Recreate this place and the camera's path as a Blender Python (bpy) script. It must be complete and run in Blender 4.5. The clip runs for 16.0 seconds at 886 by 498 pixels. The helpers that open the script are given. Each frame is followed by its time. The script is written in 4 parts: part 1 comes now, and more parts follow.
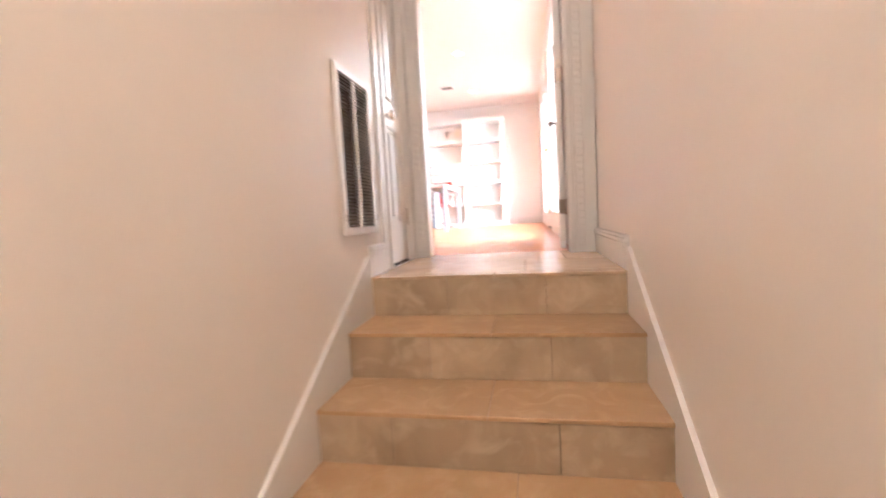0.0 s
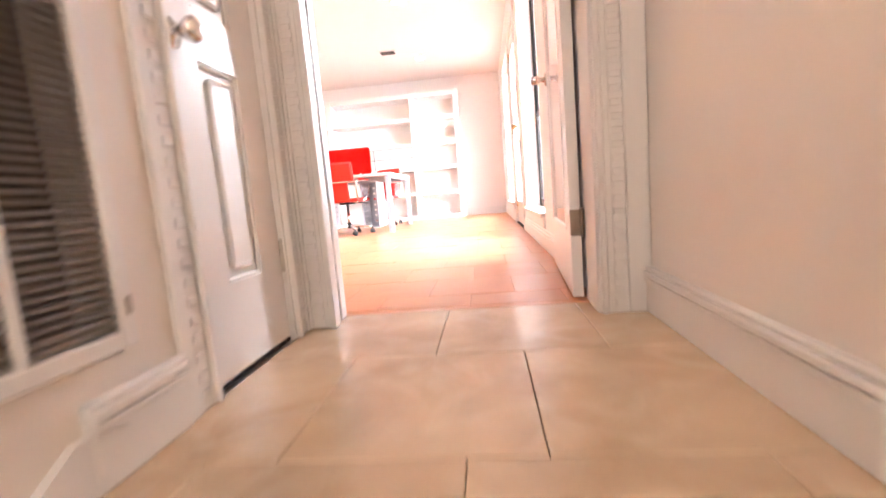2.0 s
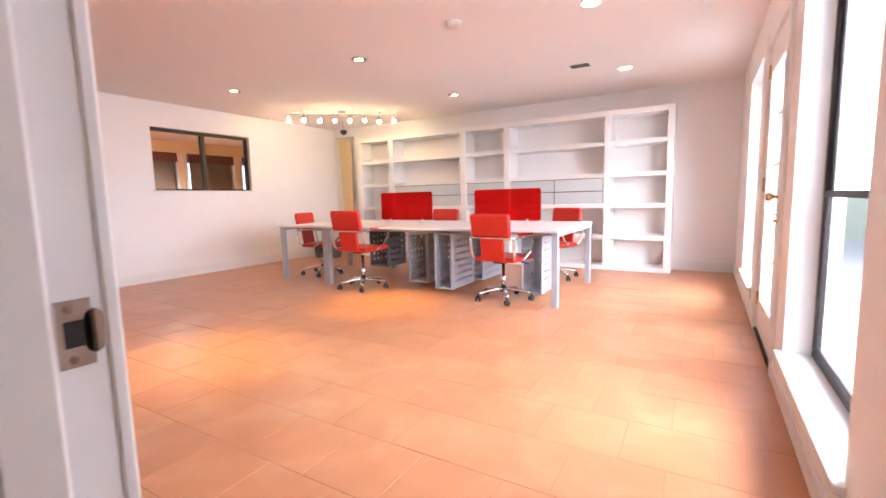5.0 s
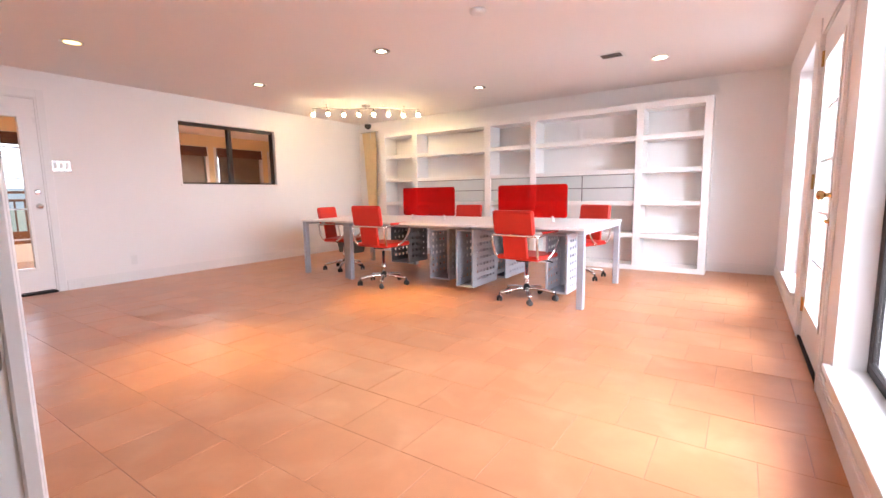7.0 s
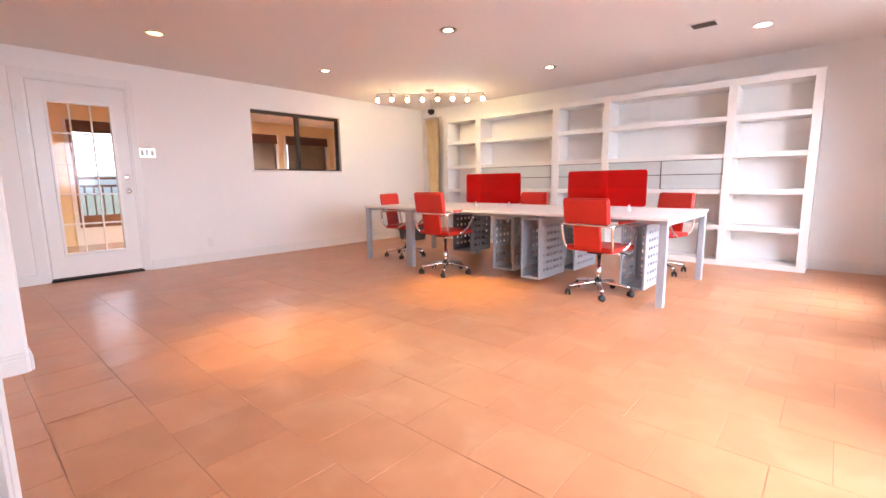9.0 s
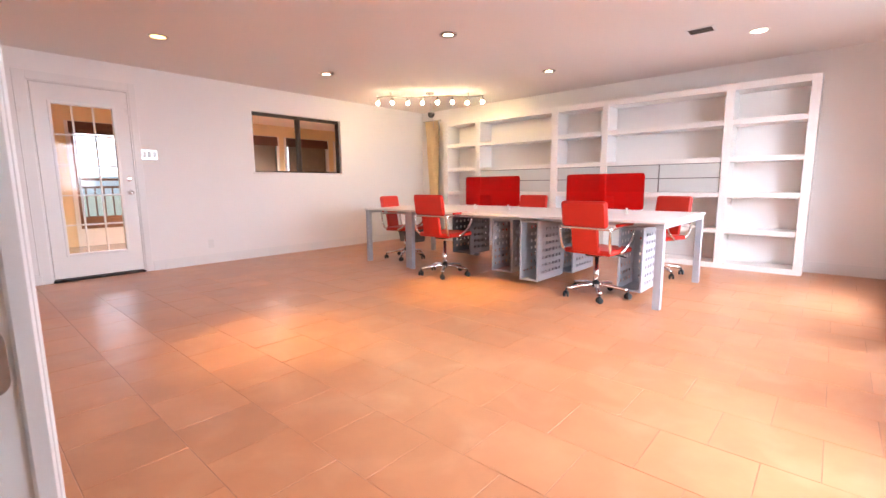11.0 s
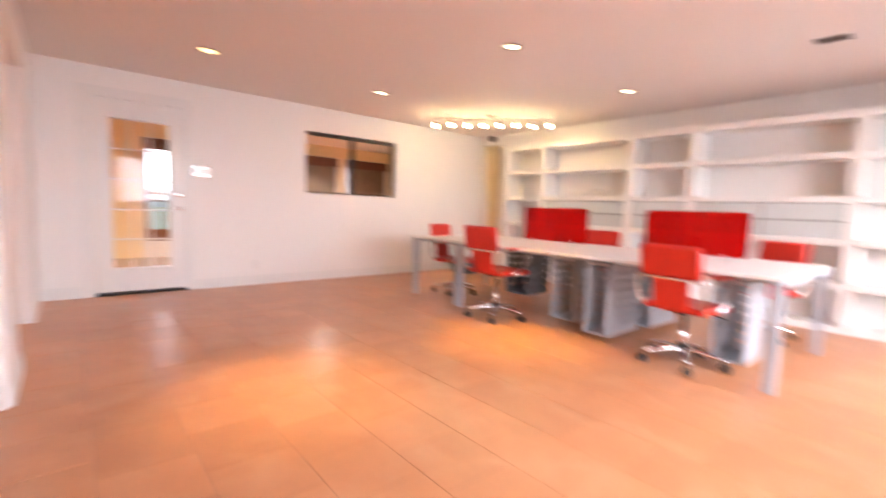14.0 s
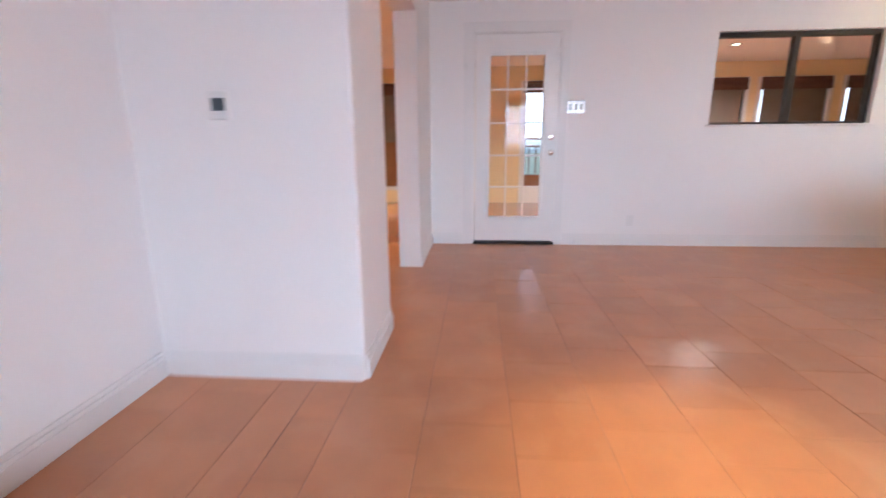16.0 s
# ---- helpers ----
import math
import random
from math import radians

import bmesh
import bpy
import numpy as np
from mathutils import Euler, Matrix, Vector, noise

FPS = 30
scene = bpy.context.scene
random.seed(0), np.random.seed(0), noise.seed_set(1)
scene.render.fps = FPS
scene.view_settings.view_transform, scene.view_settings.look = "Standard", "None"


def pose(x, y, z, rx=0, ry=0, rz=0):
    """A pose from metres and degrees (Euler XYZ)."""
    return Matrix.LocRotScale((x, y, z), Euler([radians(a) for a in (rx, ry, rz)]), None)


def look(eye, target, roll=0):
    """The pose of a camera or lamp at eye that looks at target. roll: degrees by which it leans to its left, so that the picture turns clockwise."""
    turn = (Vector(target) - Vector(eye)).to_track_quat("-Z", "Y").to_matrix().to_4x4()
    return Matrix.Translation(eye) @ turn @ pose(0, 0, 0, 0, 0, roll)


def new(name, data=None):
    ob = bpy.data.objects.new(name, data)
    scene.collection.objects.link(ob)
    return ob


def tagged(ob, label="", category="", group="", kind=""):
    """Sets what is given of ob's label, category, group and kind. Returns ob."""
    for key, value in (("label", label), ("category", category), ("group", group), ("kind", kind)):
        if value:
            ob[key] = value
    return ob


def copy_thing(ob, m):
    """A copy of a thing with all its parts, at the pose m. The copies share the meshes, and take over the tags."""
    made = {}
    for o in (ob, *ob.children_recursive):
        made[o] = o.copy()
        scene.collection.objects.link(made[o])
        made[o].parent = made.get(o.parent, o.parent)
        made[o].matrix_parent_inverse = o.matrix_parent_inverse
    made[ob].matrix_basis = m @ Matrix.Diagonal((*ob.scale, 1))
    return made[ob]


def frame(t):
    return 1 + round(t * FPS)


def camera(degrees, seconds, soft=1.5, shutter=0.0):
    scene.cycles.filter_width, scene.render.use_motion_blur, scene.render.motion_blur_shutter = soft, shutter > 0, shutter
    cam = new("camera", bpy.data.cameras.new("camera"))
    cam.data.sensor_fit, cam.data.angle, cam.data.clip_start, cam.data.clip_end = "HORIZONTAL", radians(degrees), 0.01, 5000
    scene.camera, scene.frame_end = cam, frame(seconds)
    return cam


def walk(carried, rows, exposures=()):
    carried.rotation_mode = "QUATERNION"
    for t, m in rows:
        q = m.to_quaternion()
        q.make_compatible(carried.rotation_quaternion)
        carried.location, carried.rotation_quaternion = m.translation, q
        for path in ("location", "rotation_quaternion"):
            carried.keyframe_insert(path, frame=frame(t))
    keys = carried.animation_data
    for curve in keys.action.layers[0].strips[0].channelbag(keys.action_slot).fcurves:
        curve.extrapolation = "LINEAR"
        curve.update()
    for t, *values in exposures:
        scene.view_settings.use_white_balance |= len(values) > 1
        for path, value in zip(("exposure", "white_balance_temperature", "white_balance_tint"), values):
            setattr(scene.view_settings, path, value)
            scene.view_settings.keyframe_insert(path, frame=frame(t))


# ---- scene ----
cam = camera(90.3, 16.0, shutter=0.8)

PATH = [
    (0, (0.185, -0.029, 0.258), (-0.208, 1.927, 0.107), -3.2),
    (0.5, (0.113, 0.249, 0.242), (-0.079, 2.228, 0.023), -2.7),
    (1, (0.112, 0.609, 0.253), (-0.126, 2.590, 0.113), -2.7),
    (1.5, (0.070, 0.978, 0.307), (-0.167, 2.954, 0.117), -1.7),
    (2, (0.083, 1.280, 0.405), (-0.124, 3.254, 0.163), -4.8),
    (2.5, (0.111, 1.494, 0.539), (-0.202, 3.464, 0.386), -5.2),
    (3, (0.136, 1.746, 0.684), (-0.115, 3.724, 0.531), -3.7),
    (3.5, (0.189, 1.982, 0.828), (-0.163, 3.942, 0.640), -3.6),
    (4, (0.173, 2.300, 0.922), (-0.414, 4.205, 0.758), -3.6),
    (4.5, (0.106, 2.511, 1.057), (-0.813, 4.275, 0.846), -1.8),
    (7, (0.068, 2.75, 1.056), (-1.044, 4.394, 0.809), -0.9),
    (7.5, (0.046, 2.746, 1.05), (-1.025, 4.418, 0.813), -0.7),
    (8, (-0.004, 2.765, 1.03), (-1.096, 4.419, 0.764), -0.9),
    (8.5, (-0.077, 2.852, 1.039), (-1.391, 4.33, 0.739), -0.8),
    (11, (-0.048, 2.825, 1.044), (-1.364, 4.303, 0.757), -0.5),
    (11.5, (-0.009, 2.794, 1.048), (-1.223, 4.36, 0.779), -0.8),
    (12, (0.005, 2.811, 1.043), (-1.195, 4.389, 0.781), -1.4),
    (12.5, (-0.027, 2.883, 1.059), (-1.232, 4.461, 0.819), -1.9),
    (13, (-0.094, 3.026, 1.091), (-1.324, 4.591, 0.889), -4.3),
    (13.5, (-0.164, 3.153, 1.07), (-1.432, 4.679, 0.817), -1.2),
    (14, (-0.389, 3.323, 1.086), (-1.905, 4.616, 0.908), 2.0),
    (14.5, (-0.601, 3.552, 1.081), (-2.541, 3.958, 0.82), 1.3),
    (15, (-0.851, 3.602, 1.074), (-2.777, 3.398, 0.573), 1.0),
    (15.5, (-1.19, 3.575, 1.071), (-3.103, 3.295, 0.563), 1.0),
    (16, (-1.624, 3.575, 1.054), (-3.566, 3.422, 0.604), -0.4),
]

EXPOSURES = [(0.0, 1.36, 5700, 9), (2.0, 1.46, 5850, 11), (3.0, 1.08, 6000, 13), (3.5, 0.76, 5850, 13), (4.0, 0.64, 5650, 12), (4.5, 0.50, 5550, 11),
             (7.0, 0.34, 5550, 11), (12.5, 0.32, 5780, 13), (14.0, 0.34, 6000, 14), (15.0, 0.16, 5500, 10), (15.5, 0.0, 5100, 6), (16.0, 0.0, 4950, 5)]
walk(cam, [(t, look(eye, aim, roll)) for t, eye, aim, roll in PATH], EXPOSURES)

# ---- world and large lights ----
world = bpy.data.worlds.new("sky")
scene.world = world
world.use_nodes = True
wn = world.node_tree.nodes
sky = wn.new("ShaderNodeTexSky")
sky.sky_type, sky.sun_disc = "NISHITA", False
sky.sun_elevation, sky.sun_rotation = radians(48), radians(200)
sky.air_density, sky.dust_density = 1.0, 4.0
wn["Background"].inputs["Strength"].default_value = 0.15
world.node_tree.links.new(sky.outputs["Color"], wn["Background"].inputs["Color"])

sun_data = bpy.data.lights.new("sun", "SUN")
sun_data.energy, sun_data.angle, sun_data.color = 0.6, radians(15), (1.0, 0.95, 0.88)
sun = new("sun", sun_data)
sun.matrix_world = look((0, 0, 30), (-6, 20, 0))


def area_light(name, at, aim, width, height, watts, colour):
    data = bpy.data.lights.new(name, "AREA")
    data.shape, data.size, data.size_y, data.energy, data.color = "RECTANGLE", width, height, watts, colour
    ob = new(name, data)
    ob.matrix_world = look(at, aim)
    return ob


def spot_light(name, at, watts, colour, degrees=80, blend=0.7, radius=0.04, shift=0.0):
    data = bpy.data.lights.new(name, "SPOT")
    data.energy, data.color, data.spot_size, data.spot_blend, data.shadow_soft_size = watts, colour, radians(degrees), blend, radius
    ob = new(name, data)
    ob.matrix_world = look(at, (at[0] + shift, at[1], at[2] - 2.45))
    return ob


DAY = (1.0, 0.97, 0.96)
WARM = (1.0, 0.62, 0.14)
SOFT = (1.0, 0.82, 0.60)
area_light("window_daylight", (3.0, 6.2, 2.5), (-2.2, 6.2, -0.2), 7.6, 3.4, 1560, DAY)

# ---- materials ----


def material(name, colour, rough=0.5, metal=0.0, vary=0.06, scale=3.0, bump=0.1, grain=60.0, per_object=0.0, coat=0.0, spec=0.5):
    m = bpy.data.materials.new(name)
    m.use_nodes = True
    nodes, links = m.node_tree.nodes, m.node_tree.links
    b = nodes["Principled BSDF"]
    b.inputs["Metallic"].default_value = metal
    b.inputs["Coat Weight"].default_value = coat
    b.inputs["Specular IOR Level"].default_value = spec
    tex = nodes.new("ShaderNodeNewGeometry")
    big, fine = nodes.new("ShaderNodeTexNoise"), nodes.new("ShaderNodeTexNoise")
    big.inputs["Scale"].default_value, big.inputs["Detail"].default_value = scale, 5
    fine.inputs["Scale"].default_value, fine.inputs["Detail"].default_value = grain, 3
    for n in (big, fine):
        links.new(tex.outputs["Position"], n.inputs["Vector"])
    mix = nodes.new("ShaderNodeMix")
    mix.data_type = "RGBA"
    mix.inputs["A"].default_value = (*[c * (1 - vary) for c in colour], 1)
    mix.inputs["B"].default_value = (*[min(1, c * (1 + vary)) for c in colour], 1)
    links.new(big.outputs["Fac"], mix.inputs["Factor"])
    out = mix.outputs["Result"]
    if per_object:
        info, hsv, ramp = nodes.new("ShaderNodeObjectInfo"), nodes.new("ShaderNodeHueSaturation"), nodes.new("ShaderNodeMapRange")
        ramp.inputs["To Min"].default_value, ramp.inputs["To Max"].default_value = 1 - per_object, 1 + per_object
        links.new(info.outputs["Random"], ramp.inputs["Value"])
        links.new(ramp.outputs["Result"], hsv.inputs["Value"])
        links.new(out, hsv.inputs["Color"])
        out = hsv.outputs["Color"]
    links.new(out, b.inputs["Base Color"])
    rr = nodes.new("ShaderNodeMapRange")
    rr.inputs["To Min"].default_value, rr.inputs["To Max"].default_value = max(0.02, rough * 0.8), min(1, rough * 1.2)
    links.new(big.outputs["Fac"], rr.inputs["Value"])
    links.new(rr.outputs["Result"], b.inputs["Roughness"])
    if bump:
        bp = nodes.new("ShaderNodeBump")
        bp.inputs["Strength"].default_value, bp.inputs["Distance"].default_value = bump, 0.004
        links.new(fine.outputs["Fac"], bp.inputs["Height"])
        links.new(bp.outputs["Normal"], b.inputs["Normal"])
    return m


def glowing(name, colour, strength):
    m = bpy.data.materials.new(name)
    m.use_nodes = True
    b = m.node_tree.nodes["Principled BSDF"]
    b.inputs["Base Color"].default_value = (*colour, 1)
    b.inputs["Emission Color"].default_value = (*colour, 1)
    b.inputs["Emission Strength"].default_value = strength
    return m


def glass(name, tint=(1, 1, 1), rough=0.0, shine_part=0.014):
    m = bpy.data.materials.new(name)
    m.use_nodes = True
    nodes, links = m.node_tree.nodes, m.node_tree.links
    nodes.remove(nodes["Principled BSDF"])
    clear, shine, mix = nodes.new("ShaderNodeBsdfTransparent"), nodes.new("ShaderNodeBsdfGlossy"), nodes.new("ShaderNodeMixShader")
    clear.inputs["Color"].default_value = (*tint, 1)
    shine.inputs["Roughness"].default_value = rough
    mix.inputs["Fac"].default_value = shine_part
    links.new(clear.outputs["BSDF"], mix.inputs[1])
    links.new(shine.outputs["BSDF"], mix.inputs[2])
    links.new(mix.outputs["Shader"], nodes["Material Output"].inputs["Surface"])
    return m


def acrylic(name, colour):
    m = bpy.data.materials.new(name)
    m.use_nodes = True
    nodes, links = m.node_tree.nodes, m.node_tree.links
    b = nodes["Principled BSDF"]
    b.inputs["Base Color"].default_value = (*colour, 1)
    b.inputs["Roughness"].default_value = 0.25
    clear, mix = nodes.new("ShaderNodeBsdfTransparent"), nodes.new("ShaderNodeMixShader")
    clear.inputs["Color"].default_value = (0.90, 0.055, 0.03, 1)
    mix.inputs["Fac"].default_value = 0.30
    links.new(clear.outputs["BSDF"], mix.inputs[1])
    links.new(b.outputs["BSDF"], mix.inputs[2])
    links.new(mix.outputs["Shader"], nodes["Material Output"].inputs["Surface"])
    return m


WALL = material("white_wall_paint", (0.87, 0.84, 0.825), 0.55, vary=0.02, scale=1.2, bump=0.12, grain=45)
CEIL = material("ceiling_paint", (0.86, 0.81, 0.78), 0.8, vary=0.02, scale=1.0, bump=0.2, grain=70)
TRIM = material("white_trim_paint", (0.82, 0.80, 0.785), 0.3, vary=0.025, scale=4, bump=0.05, grain=25)
SILLM = material("satin_sill_paint", (0.80, 0.78, 0.765), 0.7, vary=0.025, scale=4, bump=0.05, grain=25, spec=0.2)
GLOSSW = material("gloss_white_enamel", (0.80, 0.77, 0.75), 0.07, vary=0.02, scale=3, bump=0.015, grain=8, coat=0.6)
HALL = material("hall_wall_paint", (0.85, 0.79, 0.735), 0.42, vary=0.03, scale=1.0, bump=0.1, grain=40)
SHELF = material("white_shelf_paint", (0.88, 0.855, 0.83), 0.4, vary=0.02, scale=3, bump=0.04, grain=30)
TERRA = material("terracotta_tile", (0.575, 0.255, 0.118), 0.31, vary=0.16, scale=4.5, bump=0.10, grain=22, per_object=0.07)
GROUT = material("tile_grout", (0.40, 0.19, 0.11), 0.6, vary=0.55, scale=3.5, bump=0.2, grain=80)
TRAV = material("travertine", (0.62, 0.47, 0.32), 0.22, vary=0.20, scale=5.0, bump=0.06, grain=40, per_object=0.08)


def veined(m, dark, pale, size=3.0, clouds=0.6, veins=0.5, twist=1.0):
    """Cloudy patches and pale veins over a plain stone material."""
    nodes, links = m.node_tree.nodes, m.node_tree.links
    b = nodes["Principled BSDF"]
    old = b.inputs["Base Color"].links[0].from_socket
    geo = nodes.new("ShaderNodeNewGeometry")
    cloud, vein = nodes.new("ShaderNodeTexNoise"), nodes.new("ShaderNodeTexNoise")
    cloud.inputs["Scale"].default_value, cloud.inputs["Detail"].default_value, cloud.inputs["Distortion"].default_value = size, 6, twist
    vein.inputs["Scale"].default_value, vein.inputs["Detail"].default_value, vein.inputs["Distortion"].default_value = size * 1.9, 6, 1.6 * twist
    for n in (cloud, vein):
        links.new(geo.outputs["Position"], n.inputs["Vector"])
    for tex, lo, hi, colour, most in ((cloud, 0.42, 0.72, dark, clouds), (vein, 0.50, 0.72, pale, veins)):
        fac, mix = nodes.new("ShaderNodeMapRange"), nodes.new("ShaderNodeMix")
        mix.data_type = "RGBA"
        fac.inputs["From Min"].default_value, fac.inputs["From Max"].default_value, fac.inputs["To Max"].default_value = lo, hi, most
        links.new(tex.outputs["Fac"], fac.inputs["Value"])
        links.new(fac.outputs["Result"], mix.inputs["Factor"])
        links.new(old, mix.inputs["A"])
        mix.inputs["B"].default_value = (*colour, 1)
        old = mix.outputs["Result"]
    links.new(old, b.inputs["Base Color"])


veined(TRAV, (0.42, 0.30, 0.19), (0.70, 0.58, 0.43))
veined(TERRA, (0.49, 0.19, 0.078), (0.66, 0.35, 0.19), 1.7, 0.5, 0.42, 0.35)
# Same stone as TRAV; light from above is put into this warmer tread tone.
TREAD = material("worn_travertine", (0.53, 0.35, 0.195), 0.30, vary=0.12, scale=5.0, bump=0.06, grain=40, per_object=0.05)
veined(TREAD, (0.46, 0.27, 0.13), (0.66, 0.49, 0.31), 4.0, 0.6, 0.5)
# Same stone again; the weaker light on the risers is put into this grey.
RISERM = material("grey_travertine", (0.49, 0.375, 0.25), 0.34, vary=0.14, scale=6.0, bump=0.08, grain=45, per_object=0.10)
veined(RISERM, (0.33, 0.25, 0.165), (0.64, 0.53, 0.39), 4.5, 0.8, 0.7, 0.45)
TRAVJ = material("travertine_joint", (0.20, 0.14, 0.09), 0.8, vary=0.2, bump=0.1)
# Near-black that paints the shade inside gaps and holes; dark thresholds use it too.
DARK = material("dark_gap", (0.02, 0.016, 0.014), 0.8, vary=0.2, bump=0.0)
BLACKM = material("black_metal", (0.018, 0.012, 0.010), 0.55, vary=0.2, bump=0.03)
BLACKP = material("black_plastic", (0.02, 0.019, 0.019), 0.45, vary=0.15, bump=0.05)
CHROME = material("chrome", (0.84, 0.83, 0.82), 0.16, metal=1.0, vary=0.03, bump=0.0)
NICKEL = material("satin_nickel", (0.55, 0.52, 0.49), 0.28, metal=1.0, vary=0.08, bump=0.02)
BRONZE = material("dull_bronze", (0.30, 0.245, 0.205), 0.35, metal=1.0, vary=0.1, bump=0.02)
BRASS = material("brass", (0.70, 0.48, 0.20), 0.22, metal=1.0, vary=0.1, bump=0.02)
# Dark grey of the bin; on one desk holder it paints in shade.
HOLDERM = material("dark_grey_powder_coat", (0.11, 0.108, 0.115), 0.42, vary=0.08, scale=6, bump=0.05, grain=120)
GREYM = material("grey_powder_coat", (0.42, 0.435, 0.475), 0.38, metal=0.0, vary=0.06, scale=6, bump=0.05, grain=120)
TOP = material("white_laminate", (0.80, 0.78, 0.765), 0.45, vary=0.02, scale=5, bump=0.02, grain=80)
RED = material("red_leather", (0.60, 0.022, 0.010), 0.40, vary=0.10, scale=7, bump=0.12, grain=90, coat=0.1)
SCREEN = acrylic("red_acrylic", (0.60, 0.010, 0.006))
GLASS = glass("clear_glass")
THINGLASS = glass("clear_interior_glass", shine_part=0.004)
FROST = material("frosted_glass_panel", (0.62, 0.66, 0.65), 0.18, vary=0.04, scale=2, bump=0.0)
OCHRE = material("ochre_wall_paint", (0.84, 0.69, 0.43), 0.6, vary=0.05, scale=1.5, bump=0.12, grain=45)
BROWN = material("brown_woven_shade", (0.13, 0.060, 0.040), 0.8, vary=0.25, scale=12, bump=0.4, grain=90)
WOOD = material("brown_wood", (0.22, 0.095, 0.045), 0.4, vary=0.25, scale=6, bump=0.15, grain=40)
FARFLOOR = material("dark_red_floor_tile", (0.30, 0.13, 0.085), 0.12, vary=0.2, scale=5, bump=0.03, grain=20)
DRAPE = material("gold_curtain_cloth", (0.86, 0.70, 0.42), 0.75, vary=0.10, scale=9, bump=0.2, grain=140)
FILTER = material("dark_vent_filter", (0.17, 0.13, 0.11), 0.9, vary=0.3, scale=18, bump=0.3, grain=120)
DUSTY = material("dusty_louvre_paint", (0.27, 0.23, 0.205), 0.7, vary=0.2, scale=14, bump=0.1)
REFLECT = material("gold_reflector", (0.16, 0.105, 0.055), 0.3, metal=0.8, vary=0.1, bump=0.0)
PLASTER = material("smooth_plastic_white", (0.80, 0.78, 0.76), 0.35, vary=0.02, bump=0.0)
GRASS = material("dry_grass", (0.27, 0.29, 0.19), 0.9, vary=0.35, scale=0.8, bump=0.5, grain=9)
PAVE = material("pale_concrete", (0.27, 0.265, 0.255), 0.85, vary=0.12, scale=1.5, bump=0.3, grain=30)
# Distance haze is mixed into the hills' pale base colour.
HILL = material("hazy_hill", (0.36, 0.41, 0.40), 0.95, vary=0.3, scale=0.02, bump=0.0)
BULB = glowing("lit_bulb", (1.0, 0.68, 0.30), 175.0)
AMBER = glowing("amber_lamp_face", (1.0, 0.70, 0.28), 2.6)
CANGLOW = glowing("lit_lamp_face", (1.0, 0.78, 0.45), 9.0)

# ---- mesh helpers ----


def part(name, bm, mat, parent=None, label="", smooth=False):
    me = bpy.data.meshes.new(name)
    bmesh.ops.recalc_face_normals(bm, faces=bm.faces)
    if smooth:
        for f in bm.faces:
            f.smooth = True
    bm.to_mesh(me)
    bm.free()
    me.materials.append(mat)
    ob = new(name, me)
    ob.parent = parent
    if label:
        ob["label"] = label
    return ob


def thing(name, at, label, category, group="", rz=0.0):
    ob = new(name)
    ob.empty_display_size = 0.1
    ob.matrix_world = pose(at[0], at[1], at[2], 0, 0, rz)
    return tagged(ob, label, category, group)


def box(bm, x0, x1, y0, y1, z0, z1, bevel=0.0, segments=1, edges=None):
    t = bmesh.new()
    bmesh.ops.create_cube(t, size=1.0)
    for v in t.verts:
        v.co = ((x0 + x1) / 2 + v.co.x * (x1 - x0), (y0 + y1) / 2 + v.co.y * (y1 - y0), (z0 + z1) / 2 + v.co.z * (z1 - z0))
    if bevel:
        chosen = [e for e in t.edges if edges is None or edges(e)]
        bmesh.ops.bevel(t, geom=chosen, offset=bevel, segments=segments, profile=0.5, affect="EDGES")
    tmp = bpy.data.meshes.new("tmp")
    t.to_mesh(tmp)
    t.free()
    bm.from_mesh(tmp)
    bpy.data.meshes.remove(tmp)
    return bm


def one(*args, **kw):
    return box(bmesh.new(), *args, **kw)


def upright(e):
    return abs(e.verts[0].co.z - e.verts[1].co.z) > 0.01


def turned(bm, profile, at, axis="Z", seg=20):
    """A body of revolution: profile rows (radius, along)."""
    rings = []
    for r, h in profile:
        ring = []
        for i in range(seg):
            a = 2 * math.pi * i / seg
            u, v = r * math.cos(a), r * math.sin(a)
            p = {"Z": (u, v, h), "X": (h, u, v), "Y": (u, h, v)}[axis]
            ring.append(bm.verts.new((at[0] + p[0], at[1] + p[1], at[2] + p[2])))
        rings.append(ring)
    for a, b in zip(rings, rings[1:]):
        for i in range(seg):
            bm.faces.new((a[i], a[(i + 1) % seg], b[(i + 1) % seg], b[i]))
    bm.faces.new(rings[0])
    bm.faces.new(rings[-1])
    return bm


def swept(bm, points, rx, ry=None, seg=8, steps=5):
    """A rounded bar along a smooth line through points."""
    ry = ry or rx
    pts = [Vector(p) for p in points]
    line = []
    ext = [2 * pts[0] - pts[1]] + pts + [2 * pts[-1] - pts[-2]]
    for i in range(1, len(ext) - 2):
        p0, p1, p2, p3 = ext[i - 1:i + 3]
        for k in range(steps):
            t = k / steps
            line.append(0.5 * (2 * p1 + (p2 - p0) * t + (2 * p0 - 5 * p1 + 4 * p2 - p3) * t * t + (3 * p1 - p0 - 3 * p2 + p3) * t ** 3))
    line.append(pts[-1])
    rings = []
    for i, p in enumerate(line):
        d = (line[min(i + 1, len(line) - 1)] - line[max(i - 1, 0)]).normalized()
        side = d.cross(Vector((0, 0, 1)))
        side = side.normalized() if side.length > 0.05 else Vector((1, 0, 0))
        up = side.cross(d).normalized()
        rings.append([bm.verts.new(p + side * rx * math.cos(2 * math.pi * k / seg) + up * ry * math.sin(2 * math.pi * k / seg)) for k in range(seg)])
    for a, b in zip(rings, rings[1:]):
        for k in range(seg):
            bm.faces.new((a[k], a[(k + 1) % seg], b[(k + 1) % seg], b[k]))
    bm.faces.new(rings[0])
    bm.faces.new(rings[-1])
    return bm


